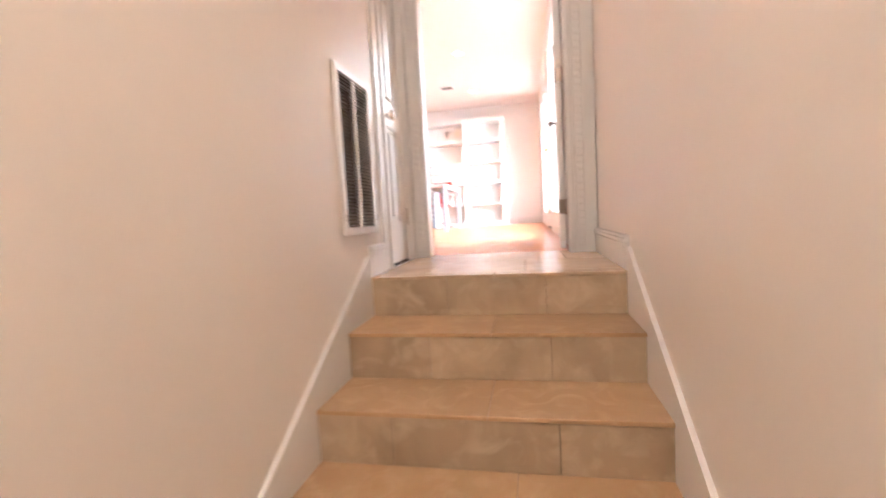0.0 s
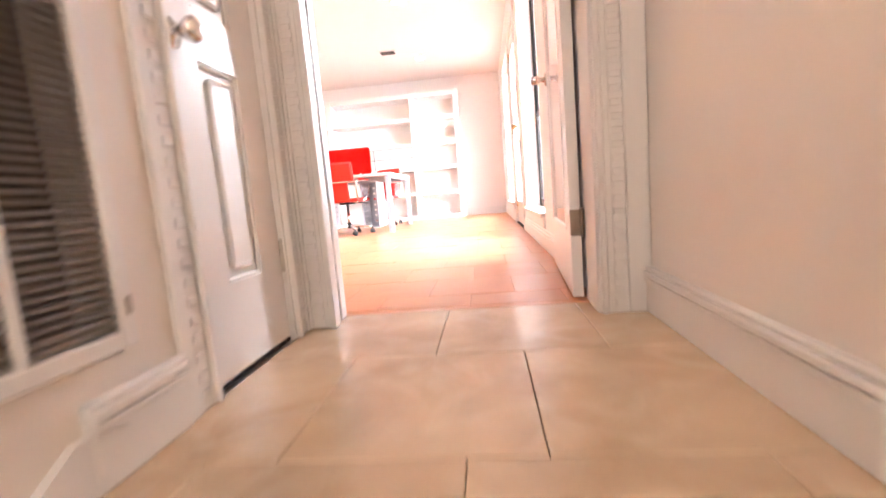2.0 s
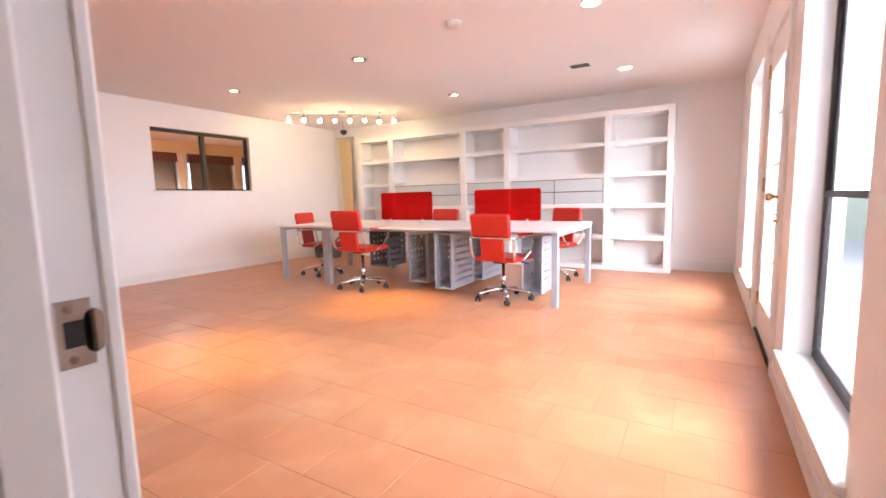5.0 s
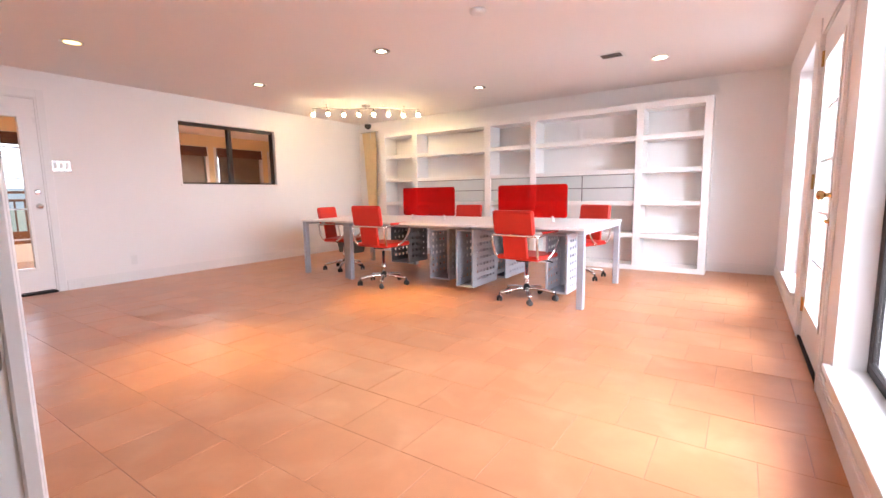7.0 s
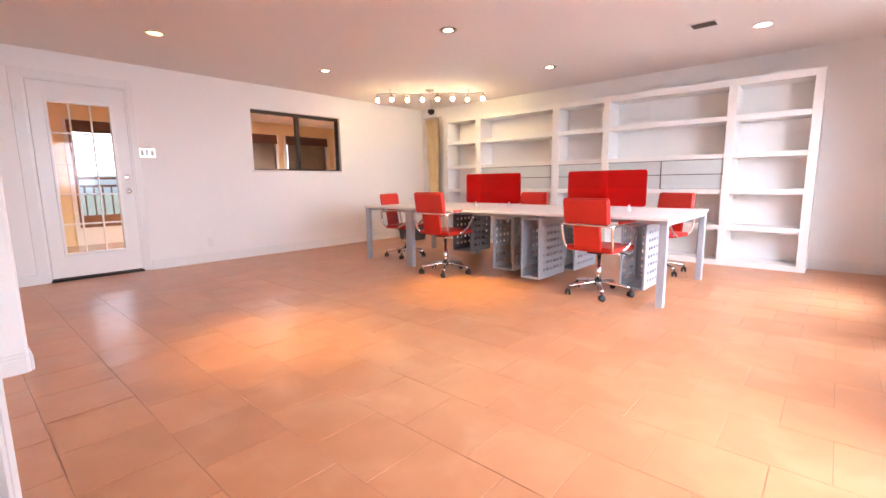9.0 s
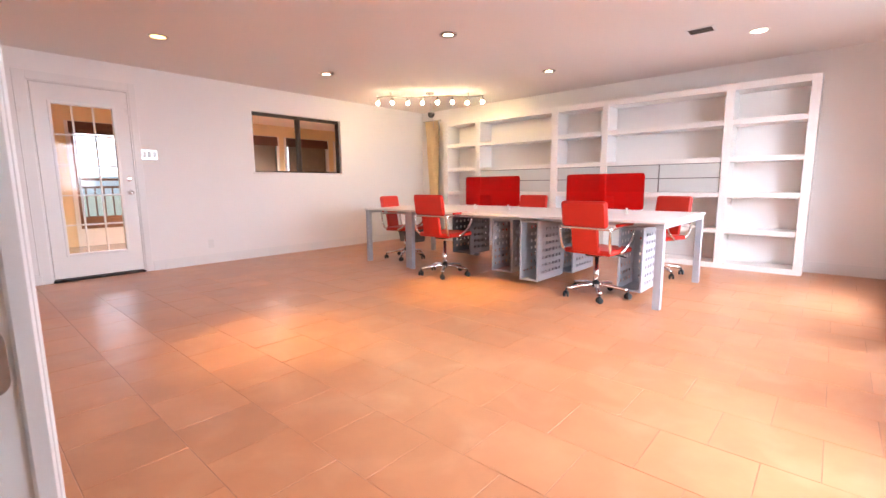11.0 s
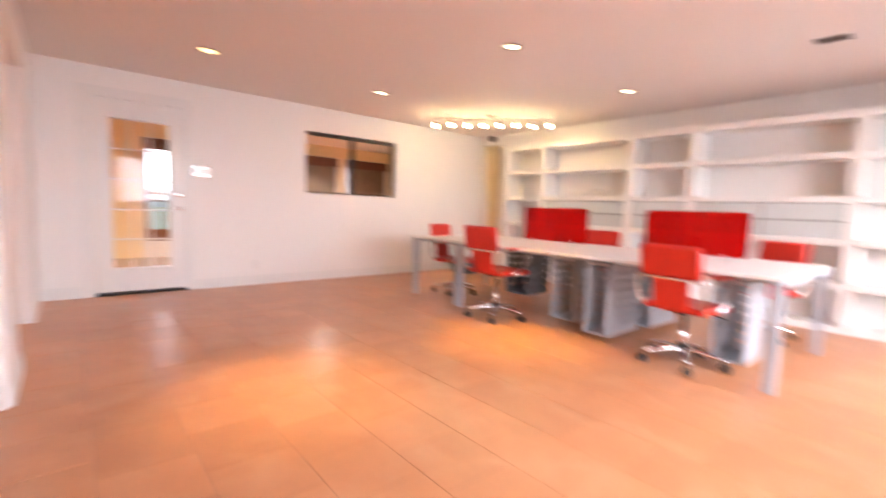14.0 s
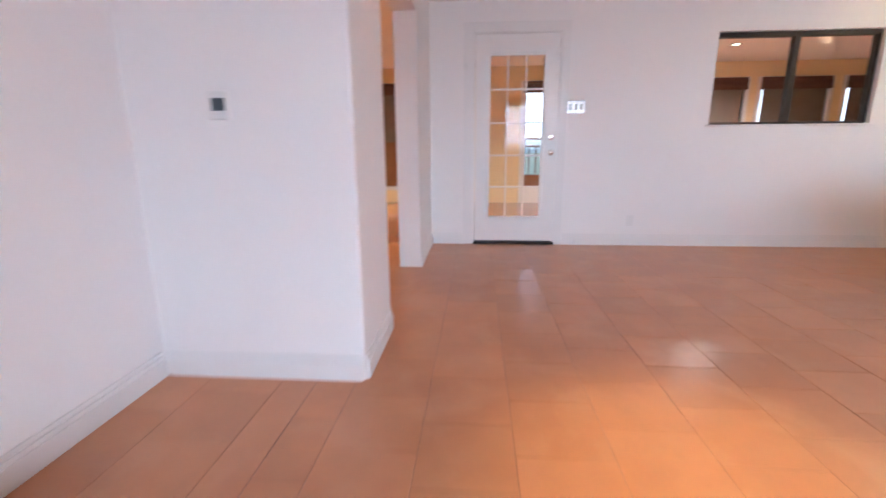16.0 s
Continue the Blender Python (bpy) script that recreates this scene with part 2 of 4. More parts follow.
def sheet(grid, keep, shift):
    """A sheet of some thickness over a grid of points, with the cells that keep() refuses left out as holes."""
    bm = bmesh.new()
    front = [[bm.verts.new(p) for p in row] for row in grid]
    back = [[bm.verts.new(Vector(p) + shift) for p in row] for row in grid]
    m, n = len(grid) - 1, len(grid[0]) - 1
    has = lambda j, i: 0 <= j < m and 0 <= i < n and keep(j, i)
    for j in range(m):
        for i in range(n):
            if not has(j, i):
                continue
            ring = ((j, i), (j, i + 1), (j + 1, i + 1), (j + 1, i))
            bm.faces.new([front[p][q] for p, q in ring])
            bm.faces.new([back[p][q] for p, q in reversed(ring)])
            for (p, q), (r, t), (dj, di) in zip(ring, ring[1:] + ring[:1], ((-1, 0), (0, 1), (1, 0), (0, -1))):
                if not has(j + dj, i + di):
                    bm.faces.new((front[p][q], back[p][q], back[r][t], front[r][t]))
    bmesh.ops.delete(bm, geom=[v for v in bm.verts if not v.link_faces], context="VERTS")
    return bm


def structure(name, bm, mat, label, category="wall", smooth=False):
    return tagged(part(name, bm, mat, None, "", smooth), label, category, kind="structure")


def wall_x(bm, x0, x1, y0, y1, z0, z1, holes):
    """A wall of thickness x0..x1 along y with holes (ya, yb, za, zb), cut through."""
    ys = sorted({y0, y1, *[h[0] for h in holes], *[h[1] for h in holes]})
    for a, b in zip(ys, ys[1:]):
        mid = (a + b) / 2
        cut = sorted((h[2], h[3]) for h in holes if h[0] < mid < h[1])
        low = z0
        for za, zb in cut + [(z1, z1)]:
            if za > low + 1e-4:
                box(bm, x0, x1, a, b, low, za)
            low = zb
    bmesh.ops.remove_doubles(bm, verts=bm.verts, dist=1e-5)
    return bm


def wall_y(bm, y0, y1, x0, x1, z0, z1, holes):
    xs = sorted({x0, x1, *[h[0] for h in holes], *[h[1] for h in holes]})
    for a, b in zip(xs, xs[1:]):
        mid = (a + b) / 2
        cut = sorted((h[2], h[3]) for h in holes if h[0] < mid < h[1])
        low = z0
        for za, zb in cut + [(z1, z1)]:
            if za > low + 1e-4:
                box(bm, a, b, y0, y1, low, za)
            low = zb
    bmesh.ops.remove_doubles(bm, verts=bm.verts, dist=1e-5)
    return bm


# ---- the plan ----
H = 2.475            # ceiling
XL, XR = -6.46, 0.46  # office side walls
YB = 9.43            # office back wall
YE = 2.845           # office side of the entry wall
YN = 2.10            # back of the nook
XC = -1.51          # end of the entry wall
XN = -3.45           # side of the block beside the nook
YO = 3.07            # wall with the wide opening
YH = 2.665           # hall side of the entry wall
HX0, HX1 = -0.535, 0.572   # hall side walls
LOW = -0.70          # hall's lower floor

# ---- office shell ----
NEAR, GLASSDOOR, FARW = (4.20, 5.37, 0.235, 2.14), (5.72, 6.72, 0.0, 2.08), (7.17, 8.21, 0.235, 2.14)
structure("wall_east", wall_x(bmesh.new(), XR, XR + 0.20, YH, YB + 0.15, -0.1, H, [NEAR, GLASSDOOR, FARW]), WALL, "white painted wall with two tall windows and a glazed door")
structure("wall_north", one(XL - 0.15, XR, YB, YB + 0.15, -0.1, H), WALL, "plain white painted wall behind the shelving")
INDOOR, INWIN = (3.515, 4.425, 0.0, 2.185), (5.905, 7.43, 1.255, 2.13)
structure("wall_west", wall_x(bmesh.new(), XL - 0.15, XL, 2.88, YB, -0.1, H, [INDOOR, INWIN]), WALL, "white painted wall with a glazed door and an interior window")
structure("wall_opening", wall_y(bmesh.new(), 2.88, YO, XL, -4.07, -0.1, H, [(-5.45, -4.07, -0.1, 2.12)]), WALL, "white wall with a wide cased opening to the kitchen")
structure("wall_block", one(-4.07, XN, YN - 0.12, YO, -0.1, H, bevel=0.015, segments=3, edges=upright), WALL, "white wall end with rounded plaster corners")
structure("wall_nook", one(XN, -0.62, YN - 0.12, YN, -0.1, H), WALL, "white painted wall at the back of the nook")
structure("wall_nook_step", one(-2.0, XC - 0.12, YN, YN + 0.02, 0.0, H), WALL, "slightly raised strip of white wall")
DOORWAY = (-0.49, 0.44, -0.1, 2.06)
structure("wall_entry", wall_y(bmesh.new(), YH, YE, -0.50, XR, -0.1, H, [DOORWAY]), WALL, "white wall with the office doorway")
structure("wall_entry_end", one(XC, -0.50, YH, YE, 0.0, H, bevel=0.02, segments=4, edges=lambda e: upright(e) and e.verts[0].co.x < XC + 0.01), WALL, "white wall ending in a rounded corner")
structure("wall_return", one(XC, XC + 0.12, YN, YH, 0.0, H), WALL, "short white return wall of the nook")
structure("ceiling", one(-10.4, XR + 0.2, -0.6, 11.2, H, H + 0.12), CEIL, "smooth white painted ceiling", "ceiling")

# ---- hall shell with steps ----
structure("wall_hall_left", wall_x(bmesh.new(), HX0 - 0.12, HX0, -1.6, YH, LOW - 0.1, H, [(2.14, 2.565, -0.02, 2.05), (1.617, 1.925, 0.228, 0.842)]), HALL, "off-white painted hall wall with a grille and closet door")
structure("wall_hall_right", one(HX1, HX1 + 0.12, -1.6, YH, LOW - 0.1, H), HALL, "off-white painted hall wall")
structure("wall_hall_end", one(HX0, HX1, -1.6, -1.5, LOW - 0.1, H), HALL, "off-white wall closing the lower hall")
structure("ceiling_hall", one(HX0 - 0.12, HX1 + 0.12, -1.6, -0.6, H, H + 0.12), CEIL, "white painted hall ceiling", "ceiling")
EDGES = [(1.826, 0.0), (1.537, -0.175), (1.250, -0.350), (0.963, -0.525)]
structure("hall_floor_lower", one(HX0, HX1, -1.5, 0.963, LOW - 0.1, LOW), TRAV, "beige travertine floor of the lower hall", "floor")
core = bmesh.new()
for i, (edge, z) in enumerate(EDGES):
    back = YH if i == 0 else EDGES[i - 1][0] + 0.02
    box(core, HX0, HX1, edge + 0.012, back, LOW - 0.1, z - 0.014)
box(core, DOORWAY[0] - 0.1, DOORWAY[1] + 0.1, YH, YE + 0.002, -0.1, -0.012)
steps = structure("hall_steps", core, TRAVJ, "four beige travertine steps rising to the office", "stairs")


def slab(x0, x1, y0, y1, z0, z1, parent, mat=TRAV, name="tile", gap=0.0008):
    return part(name, one(x0 + gap, x1 - gap, y0 + gap, y1 - gap, z0, z1, bevel=0.002), mat, parent)


CUTS = [[], [0.030], [0.036], [0.12]]
RISER = [[-0.18, 0.238], [-0.20, 0.24], [-0.269, 0.245], [0.1]]
for i, (edge, z) in enumerate(EDGES):
    if i:
        xs = [HX0] + CUTS[i] + [HX1]
        for a, b in zip(xs, xs[1:]):
            slab(a, b, edge - 0.006, EDGES[i - 1][0] + 0.012, z - 0.014, z, steps, TREAD)
    xs = [HX0] + RISER[i] + [HX1]
    low = LOW if i == 3 else EDGES[i + 1][1]
    for a, b in zip(xs, xs[1:]):
        slab(a, b, edge, edge + 0.012, low, z - 0.0145, steps, RISERM)
for (y0, y1), xs in zip([(1.820, 1.915), (1.915, 2.362), (2.362, 2.803)], [[-0.405, 0.027, 0.46], [-0.282, 0.153], [-0.072, 0.363]]):
    xs = [HX0] + xs + [HX1]
    for a, b in zip(xs, xs[1:]):
        slab(a, b, y0, y1, -0.014, 0.0, steps)
slab(DOORWAY[0], DOORWAY[1], 2.804, YE - 0.001, -0.012, -0.0005, steps, TERRA)

# ---- office floor ----
floor = structure("floor", box(one(-10.3, XR + 0.2, 2.78, 11.1, -0.12, -0.0022), -10.3, HX0 - 0.12, -0.6, 2.78, -0.12, -0.0022), GROUT, "large terracotta floor tiles in running bond, satin sealed", "floor")


TILE, ROW0 = 0.35, 4.062
tile_meshes = {}
rng = random.Random(4)


def tile_mesh(w, d):
    key = (round(w, 3), round(d, 3))
    if key not in tile_meshes:
        bm = one(-w / 2, w / 2, -d / 2, d / 2, -0.012, 0.0)
        bmesh.ops.bevel(bm, geom=[e for e in bm.edges if min(v.co.z for v in e.verts) > -0.001], offset=0.0014, segments=1, affect="EDGES")
        me = bpy.data.meshes.new("tile")
        bm.to_mesh(me)
        bm.free()
        me.materials.append(TERRA)
        tile_meshes[key] = me
    return tile_meshes[key]


far_tiles = bmesh.new()
for k in range(-6, 16):
    ya, yb = max(ROW0 + 0.345 * k, YN), min(ROW0 + 0.345 * (k + 1), YB)
    if yb - ya < 0.02:
        continue
    spans = [(XL, XR)] if ya >= YE - 0.01 else [(XN, XC)]
    if ya < YE - 0.01 < yb - 0.02:
        spans = [(XL, XR)]
        ya = YE
        near = bmesh.new()
        box(near, XN, XC, ROW0 + 0.345 * k + 0.003, YE - 0.003, -0.012, 0.0)
        part("tile_strip", near, TERRA, floor)
    for lo, hi in spans:
        x = -0.70 - 0.35 * 20 + (0.175 if k % 2 else 0.0)
        while x < hi:
            a, b = max(x, lo), min(x + TILE, hi)
            x += TILE
            if b - a < 0.02:
                continue
            g = 0.0011
            if ya < 8.0 and a > -5.6:
                ob = new("tile", tile_mesh(b - a - 2 * g, yb - ya - 2 * g))
                ob.parent = floor
                ob.matrix_world = pose((a + b) / 2, (ya + yb) / 2, rng.uniform(-0.0009, 0.0), rng.uniform(-0.14, 0.14), rng.uniform(-0.14, 0.14), 0)
            else:
                box(far_tiles, a + g, b - g, ya + g, yb - g, -0.012, rng.uniform(-0.001, 0.0))
tagged(part("tile_field", far_tiles, TERRA, floor), kind="stuff")
part("kitchen_tiles", one(XL, -4.07, -0.5, YO, -0.012, -0.001), TERRA, floor)
part("far_room_tiles", one(-10.2, XL, -0.5, 11.0, -0.012, -0.001), FARFLOOR, floor, "dark red glossy tiles of the far room")


# ---- skirting ----
def skirting(x0, x1, y0, y1, face, label="white painted moulded baseboard", h=0.125):
    """face: the side (+x, -x, +y, -y) that looks into the room."""
    bm = bmesh.new()
    for z0, z1, d in ((0.0, h * 0.68, 0.016), (h * 0.68, h * 0.84, 0.012), (h * 0.84, h, 0.007)):
        if face == "+x":
            box(bm, x0, x0 + d, y0, y1, z0, z1, bevel=0.0015)
        elif face == "-x":
            box(bm, x1 - d, x1, y0, y1, z0, z1, bevel=0.0015)
        elif face == "+y":
            box(bm, x0, x1, y0, y0 + d, z0, z1, bevel=0.0015)
        else:
            box(bm, x0, x1, y1 - d, y1, z0, z1, bevel=0.0015)
    return structure("baseboard", bm, TRIM, label, "baseboard")


skirting(XL, XR, 0, YB, "-y")
skirting(XL, 0, 4.50, YB - 0.02, "+x")
skirting(XL, 0, YO + 0.02, 3.44, "+x")
for a, b in ((2.80, 5.65), (6.79, YB - 0.02)):
    skirting(0, XR, a, b, "-x")
skirting(XL, -5.45, YO, 0, "+y")
skirting(-4.055, XN - 0.015, YO, 0, "+y")
skirting(XN, 0, YN + 0.02, YO - 0.015, "+x")
skirting(XN + 0.02, XC - 0.14, YN, 0, "+y")
skirting(XC + 0.02, -0.50, YE, 0, "+y")
# hall: landing boards and sloping stair skirts
for x, side, y1 in ((HX0, 1, 2.05), (HX1, -1, YH)):
    bm = bmesh.new()
    for z0, z1, d in ((0.0, 0.094, 0.020), (0.094, 0.108, 0.026), (0.108, 0.112, 0.021), (0.112, 0.128, 0.029), (0.128, 0.140, 0.022)):
        box(bm, min(x, x + side * d), max(x, x + side * d), 1.838, y1, z0, z1, bevel=0.003)
    structure("baseboard", bm, TRIM, "white hall baseboard with a beaded cap", "baseboard")


def stair_skirt(x0, x1):
    bm = bmesh.new()
    prof = [(1.838, -0.02), (1.838, 0.094), (1.813, 0.094), (0.744, LOW + 0.14), (-1.5, LOW + 0.14), (-1.5, LOW), (0.98, LOW), (1.838, -0.16)]
    a = [bm.verts.new((x0, y, z)) for y, z in prof]
    b = [bm.verts.new((x1, y, z)) for y, z in prof]
    bm.faces.new(a)
    bm.faces.new(list(reversed(b)))
    n = len(prof)
    for i in range(n):
        bm.faces.new((a[i], a[(i + 1) % n], b[(i + 1) % n], b[i]))
    return structure("stair_skirt", bm, TRIM, "white painted sloping stair skirting", "baseboard")


stair_skirt(HX0, HX0 + 0.016)
stair_skirt(HX1 - 0.016, HX1)


# ---- doorway trim ----
def casing_y(x0, x1, y, z0, z1, out):
    """An upright or level casing board on a wall along x; out: -1 or 1."""
    bm = bmesh.new()
    w = x1 - x0
    for a, b, d in ((0.0, 1.0, 0.012), (0.06, 0.36, 0.019), (0.62, 0.94, 0.017)):
        ya, yb = sorted((y, y + out * d))
        if (z1 - z0) > w:
            box(bm, x0 + a * w, x0 + b * w, ya, yb, z0, z1, bevel=0.002)
        else:
            box(bm, x0, x1, ya, yb, z0 + a * (z1 - z0), z0 + b * (z1 - z0), bevel=0.002)
    return structure("trim", bm, TRIM, "white painted moulded door casing", "trim")


def carved_casing(lay, width, top, label, carve=0.05):
    """A moulded casing with a carved band of small blocks; lay(bm, u0, u1, d, z0, z1, bevel) puts a piece u from the opening and d proud."""
    bm = bmesh.new()
    for a, b, d in ((0.0, 0.016, 0.021), (0.016, carve - 0.022, 0.012), (carve - 0.022, carve + 0.022, 0.009), (carve + 0.022, width, 0.014)):
        if b > a:
            lay(bm, a, b, d, 0.0, top, 0.003)
    if carve > 0.045:
        lay(bm, 0.020, 0.026, 0.016, 0.0, top, 0.002)
    z = 0.02
    while z < top - 0.04:
        lay(bm, carve - 0.017, carve + 0.017, 0.0118, z + 0.003, z + 0.024, 0.0025)
        z += 0.040
    return structure("trim", bm, TRIM, label, "trim")


CARVED = "white painted door casing with a carved band of small blocks"
carved_casing(lambda bm, a, b, d, z0, z1, r: box(bm, -0.434 - b, -0.434 - a, YH - d, YH, z0, z1, bevel=r), 0.099, 2.06, CARVED, 0.058)
carved_casing(lambda bm, a, b, d, z0, z1, r: box(bm, 0.420 + a, 0.420 + b, YH - d, YH, z0, z1, bevel=r), 0.150, 2.06, CARVED, 0.060)
casing_y(HX0, HX1, YH, 2.06, 2.17, -1)
casing_y(-0.53, -0.472, YE, 0.0, 2.06, 1)
casing_y(0.435, XR, YE, 0.0, 2.06, 1)
casing_y(-0.50, XR, YE, 2.06, 2.17, 1)
bm = one(-0.49, -0.474, YH - 0.004, YE + 0.012, 0.0, 2.06, bevel=0.002)
box(bm, -0.474, -0.457, YH - 0.004, 2.738, 0.0, 2.05)
box(bm, -0.474, -0.442, 2.738, 2.790, 0.0, 2.05, bevel=0.004)
box(bm, -0.452, -0.431, YH - 0.024, YH + 0.026, 0.0, 2.05, bevel=0.004, segments=2)
box(bm, -0.476, -0.471, YE, YE + 0.014, 0.0, 2.05, bevel=0.002)
structure("door_jamb", bm, TRIM, "white painted door jamb with stop bead", "trim")
bm = one(0.414, 0.44, YH - 0.004, YE + 0.012, 0.0, 2.06, bevel=0.002)
box(bm, 0.409, 0.414, YH - 0.006, 2.785, 0.0, 2.05, bevel=0.002)
structure("door_jamb", bm, TRIM, "white painted door jamb on the hinge side", "trim")
structure("door_head", one(-0.474, 0.414, YH - 0.004, YE + 0.012, 2.045, 2.06), TRIM, "white painted door head", "trim")
strike = thing("strike_plate", (-0.473, 2.818, 0.925), "satin nickel strike plate on the door jamb", "hardware")
plate = one(-0.001, 0.0025, -0.018, 0.014, -0.036, 0.036, bevel=0.0008)
lip = one(-0.001, 0.0025, 0.006, 0.024, -0.024, 0.024, bevel=0.010, segments=4, edges=lambda e: abs(e.verts[0].co.x - e.verts[1].co.x) > 0.002)
lip_mesh = bpy.data.meshes.new("tmp")
lip.to_mesh(lip_mesh)
lip.free()
plate.from_mesh(lip_mesh)
bpy.data.meshes.remove(lip_mesh)
part("plate", plate, NICKEL, strike)
part("latch_hole", one(0.0022, 0.0032, -0.012, 0.006, -0.014, 0.014, bevel=0.0004), DARK, strike, "dark patch for the shade in the latch hole")
for z in (-0.027, 0.027):
    part("screw", turned(bmesh.new(), [(0.0045, 0.0022), (0.0045, 0.0030), (0.002, 0.0036)], (0, -0.006, z), "X", 10), BRONZE, strike)


def knob(parent, at, axis, sign, mat=NICKEL, name="knob", r=0.027):
    bm = bmesh.new()
    prof = [(0.032, 0.0), (0.032, 0.006), (0.013, 0.010), (0.011, 0.030), (0.020, 0.038), (r, 0.050), (r, 0.060), (0.018, 0.070), (0.004, 0.072)]
    turned(bm, [(a, sign * b) for a, b in prof], at, axis)
    return part(name, bm, mat, parent, smooth=True)


# glazed office door, standing open along the east wall
leaf = thing("office_door", (0.385, 2.835, 0.0), "open white door with one tall glass pane, standing against the wall", "door", rz=-4.0)
W, D = 0.77, 0.036
ST, BR, TR = 0.105, 0.24, 1.90
bm = bmesh.new()
for a, b, c, e in ((0.0, ST, 0.012, 2.03), (W - ST, W, 0.012, 2.03), (ST, W - ST, 0.012, BR), (ST, W - ST, TR, 2.03)):
    box(bm, -D / 2, D / 2, a, b, c, e)
part("door_frame", bm, TRIM, leaf, "white painted stiles and rails")
bm = bmesh.new()
for a, b, c, e in ((ST, ST + 0.012, BR, TR), (W - ST - 0.012, W - ST, BR, TR), (ST + 0.012, W - ST - 0.012, BR, BR + 0.012), (ST + 0.012, W - ST - 0.012, TR - 0.012, TR)):
    box(bm, -D / 2 - 0.004, D / 2 + 0.004, a, b, c, e, bevel=0.003)
part("glazing_bead", bm, TRIM, leaf)
part("pane", one(-0.012, -0.006, ST + 0.012, W - ST - 0.012, BR + 0.012, TR - 0.012), GLOSSW, leaf, "glossy white-backed glass pane")
part("backing", one(-0.0055, 0.014, ST + 0.012, W - ST - 0.012, BR + 0.012, TR - 0.012), TRIM, leaf)
knob(leaf, (-D / 2, W - 0.055, 0.92), "X", -1, r=0.020)
knob(leaf, (D / 2, W - 0.055, 0.92), "X", 1, r=0.018)
for z in (0.228, 1.032, 1.835):
    hb = one(-0.018, 0.018, -0.0035, 0.0, z, z + 0.09, bevel=0.001)
    turned(hb, [(0.007, z - 0.004), (0.007, z + 0.094)], (0.022, -0.004, 0), seg=10)
    part("hinge", hb, BRONZE, leaf, "dull bronze butt hinge")


# closet door in the hall
def closet_door():
    d = thing("closet_door", (HX0 - 0.012, 2.35, 0.0), "closed narrow white panelled closet door", "door")
    y0, y1 = -0.198, 0.200
    py0, py1 = -0.075, 0.085
    rows_ = ((0.235, 0.755), (0.875, 1.46), (1.58, 1.88))
    bm = bmesh.new()
    for a, b in ((y0, py0), (py1, y1)):
        box(bm, -0.035, 0.0, a, b, 0.014, 2.02)
    zs = [0.014] + [z for r in rows_ for z in r] + [2.02]
    for z0, z1 in zip(zs[::2], zs[1::2]):
        box(bm, -0.035, 0.0, py0, py1, z0, z1)
    part("leaf", bm, TRIM, d)
    for z0, z1 in rows_:
        pb = one(-0.030, -0.012, py0, py1, z0, z1)
        for a, b, c, e in ((py0, py0 + 0.010, z0, z1), (py1 - 0.010, py1, z0, z1), (py0 + 0.010, py1 - 0.010, z0, z0 + 0.010), (py0 + 0.010, py1 - 0.010, z1 - 0.010, z1)):
            box(pb, -0.013, -0.003, a, b, c, e, bevel=0.004, segments=2)
        box(pb, -0.013, -0.001, py0 + 0.030, py1 - 0.030, z0 + 0.030, z1 - 0.030, bevel=0.011)
        part("panel", pb, TRIM, d, "raised panel in a moulded recess")
    knob(d, (0.0, 2.19 - 2.35, 0.787), "X", 1, CHROME)
    for z in (0.215, 1.75):
        hb = one(0.0, 0.003, y1 - 0.002, y1 + 0.010, z, z + 0.10)
        turned(hb, [(0.006, z), (0.006, z + 0.10)], (0.006, y1 + 0.004, 0), seg=8)
        part("hinge", hb, NICKEL, d)
    return d


closet_door()
# Solid dark strip in place of the shade under the door.
structure("door_gap", one(HX0 - 0.12, HX0 - 0.012, 2.152, 2.55, -0.001, 0.010), DARK, "dark strip painting the shade in the gap below the closet door", "trim")
carved_casing(lambda bm, a, b, d, z0, z1, r: box(bm, HX0, HX0 + d, 2.148 - b, 2.148 - a, z0, z1, bevel=r), 0.096, 2.14, CARVED, 0.040)
carved_casing(lambda bm, a, b, d, z0, z1, r: box(bm, HX0, HX0 + d, 2.565 + a, 2.565 + b, z0, z1, bevel=r), YH - 0.015 - 2.565, 2.14, CARVED, 0.045)
structure("trim", one(HX0, HX0 + 0.014, 2.148, 2.565, 2.04, 2.14, bevel=0.002), TRIM, "white painted closet door head casing", "trim")
for ya, yb in ((2.14, 2.151), (2.552, 2.565)):
    structure("door_jamb", one(HX0 - 0.12, HX0 + 0.004, ya, yb, 0.0, 2.05), TRIM, "white closet door jamb", "trim")


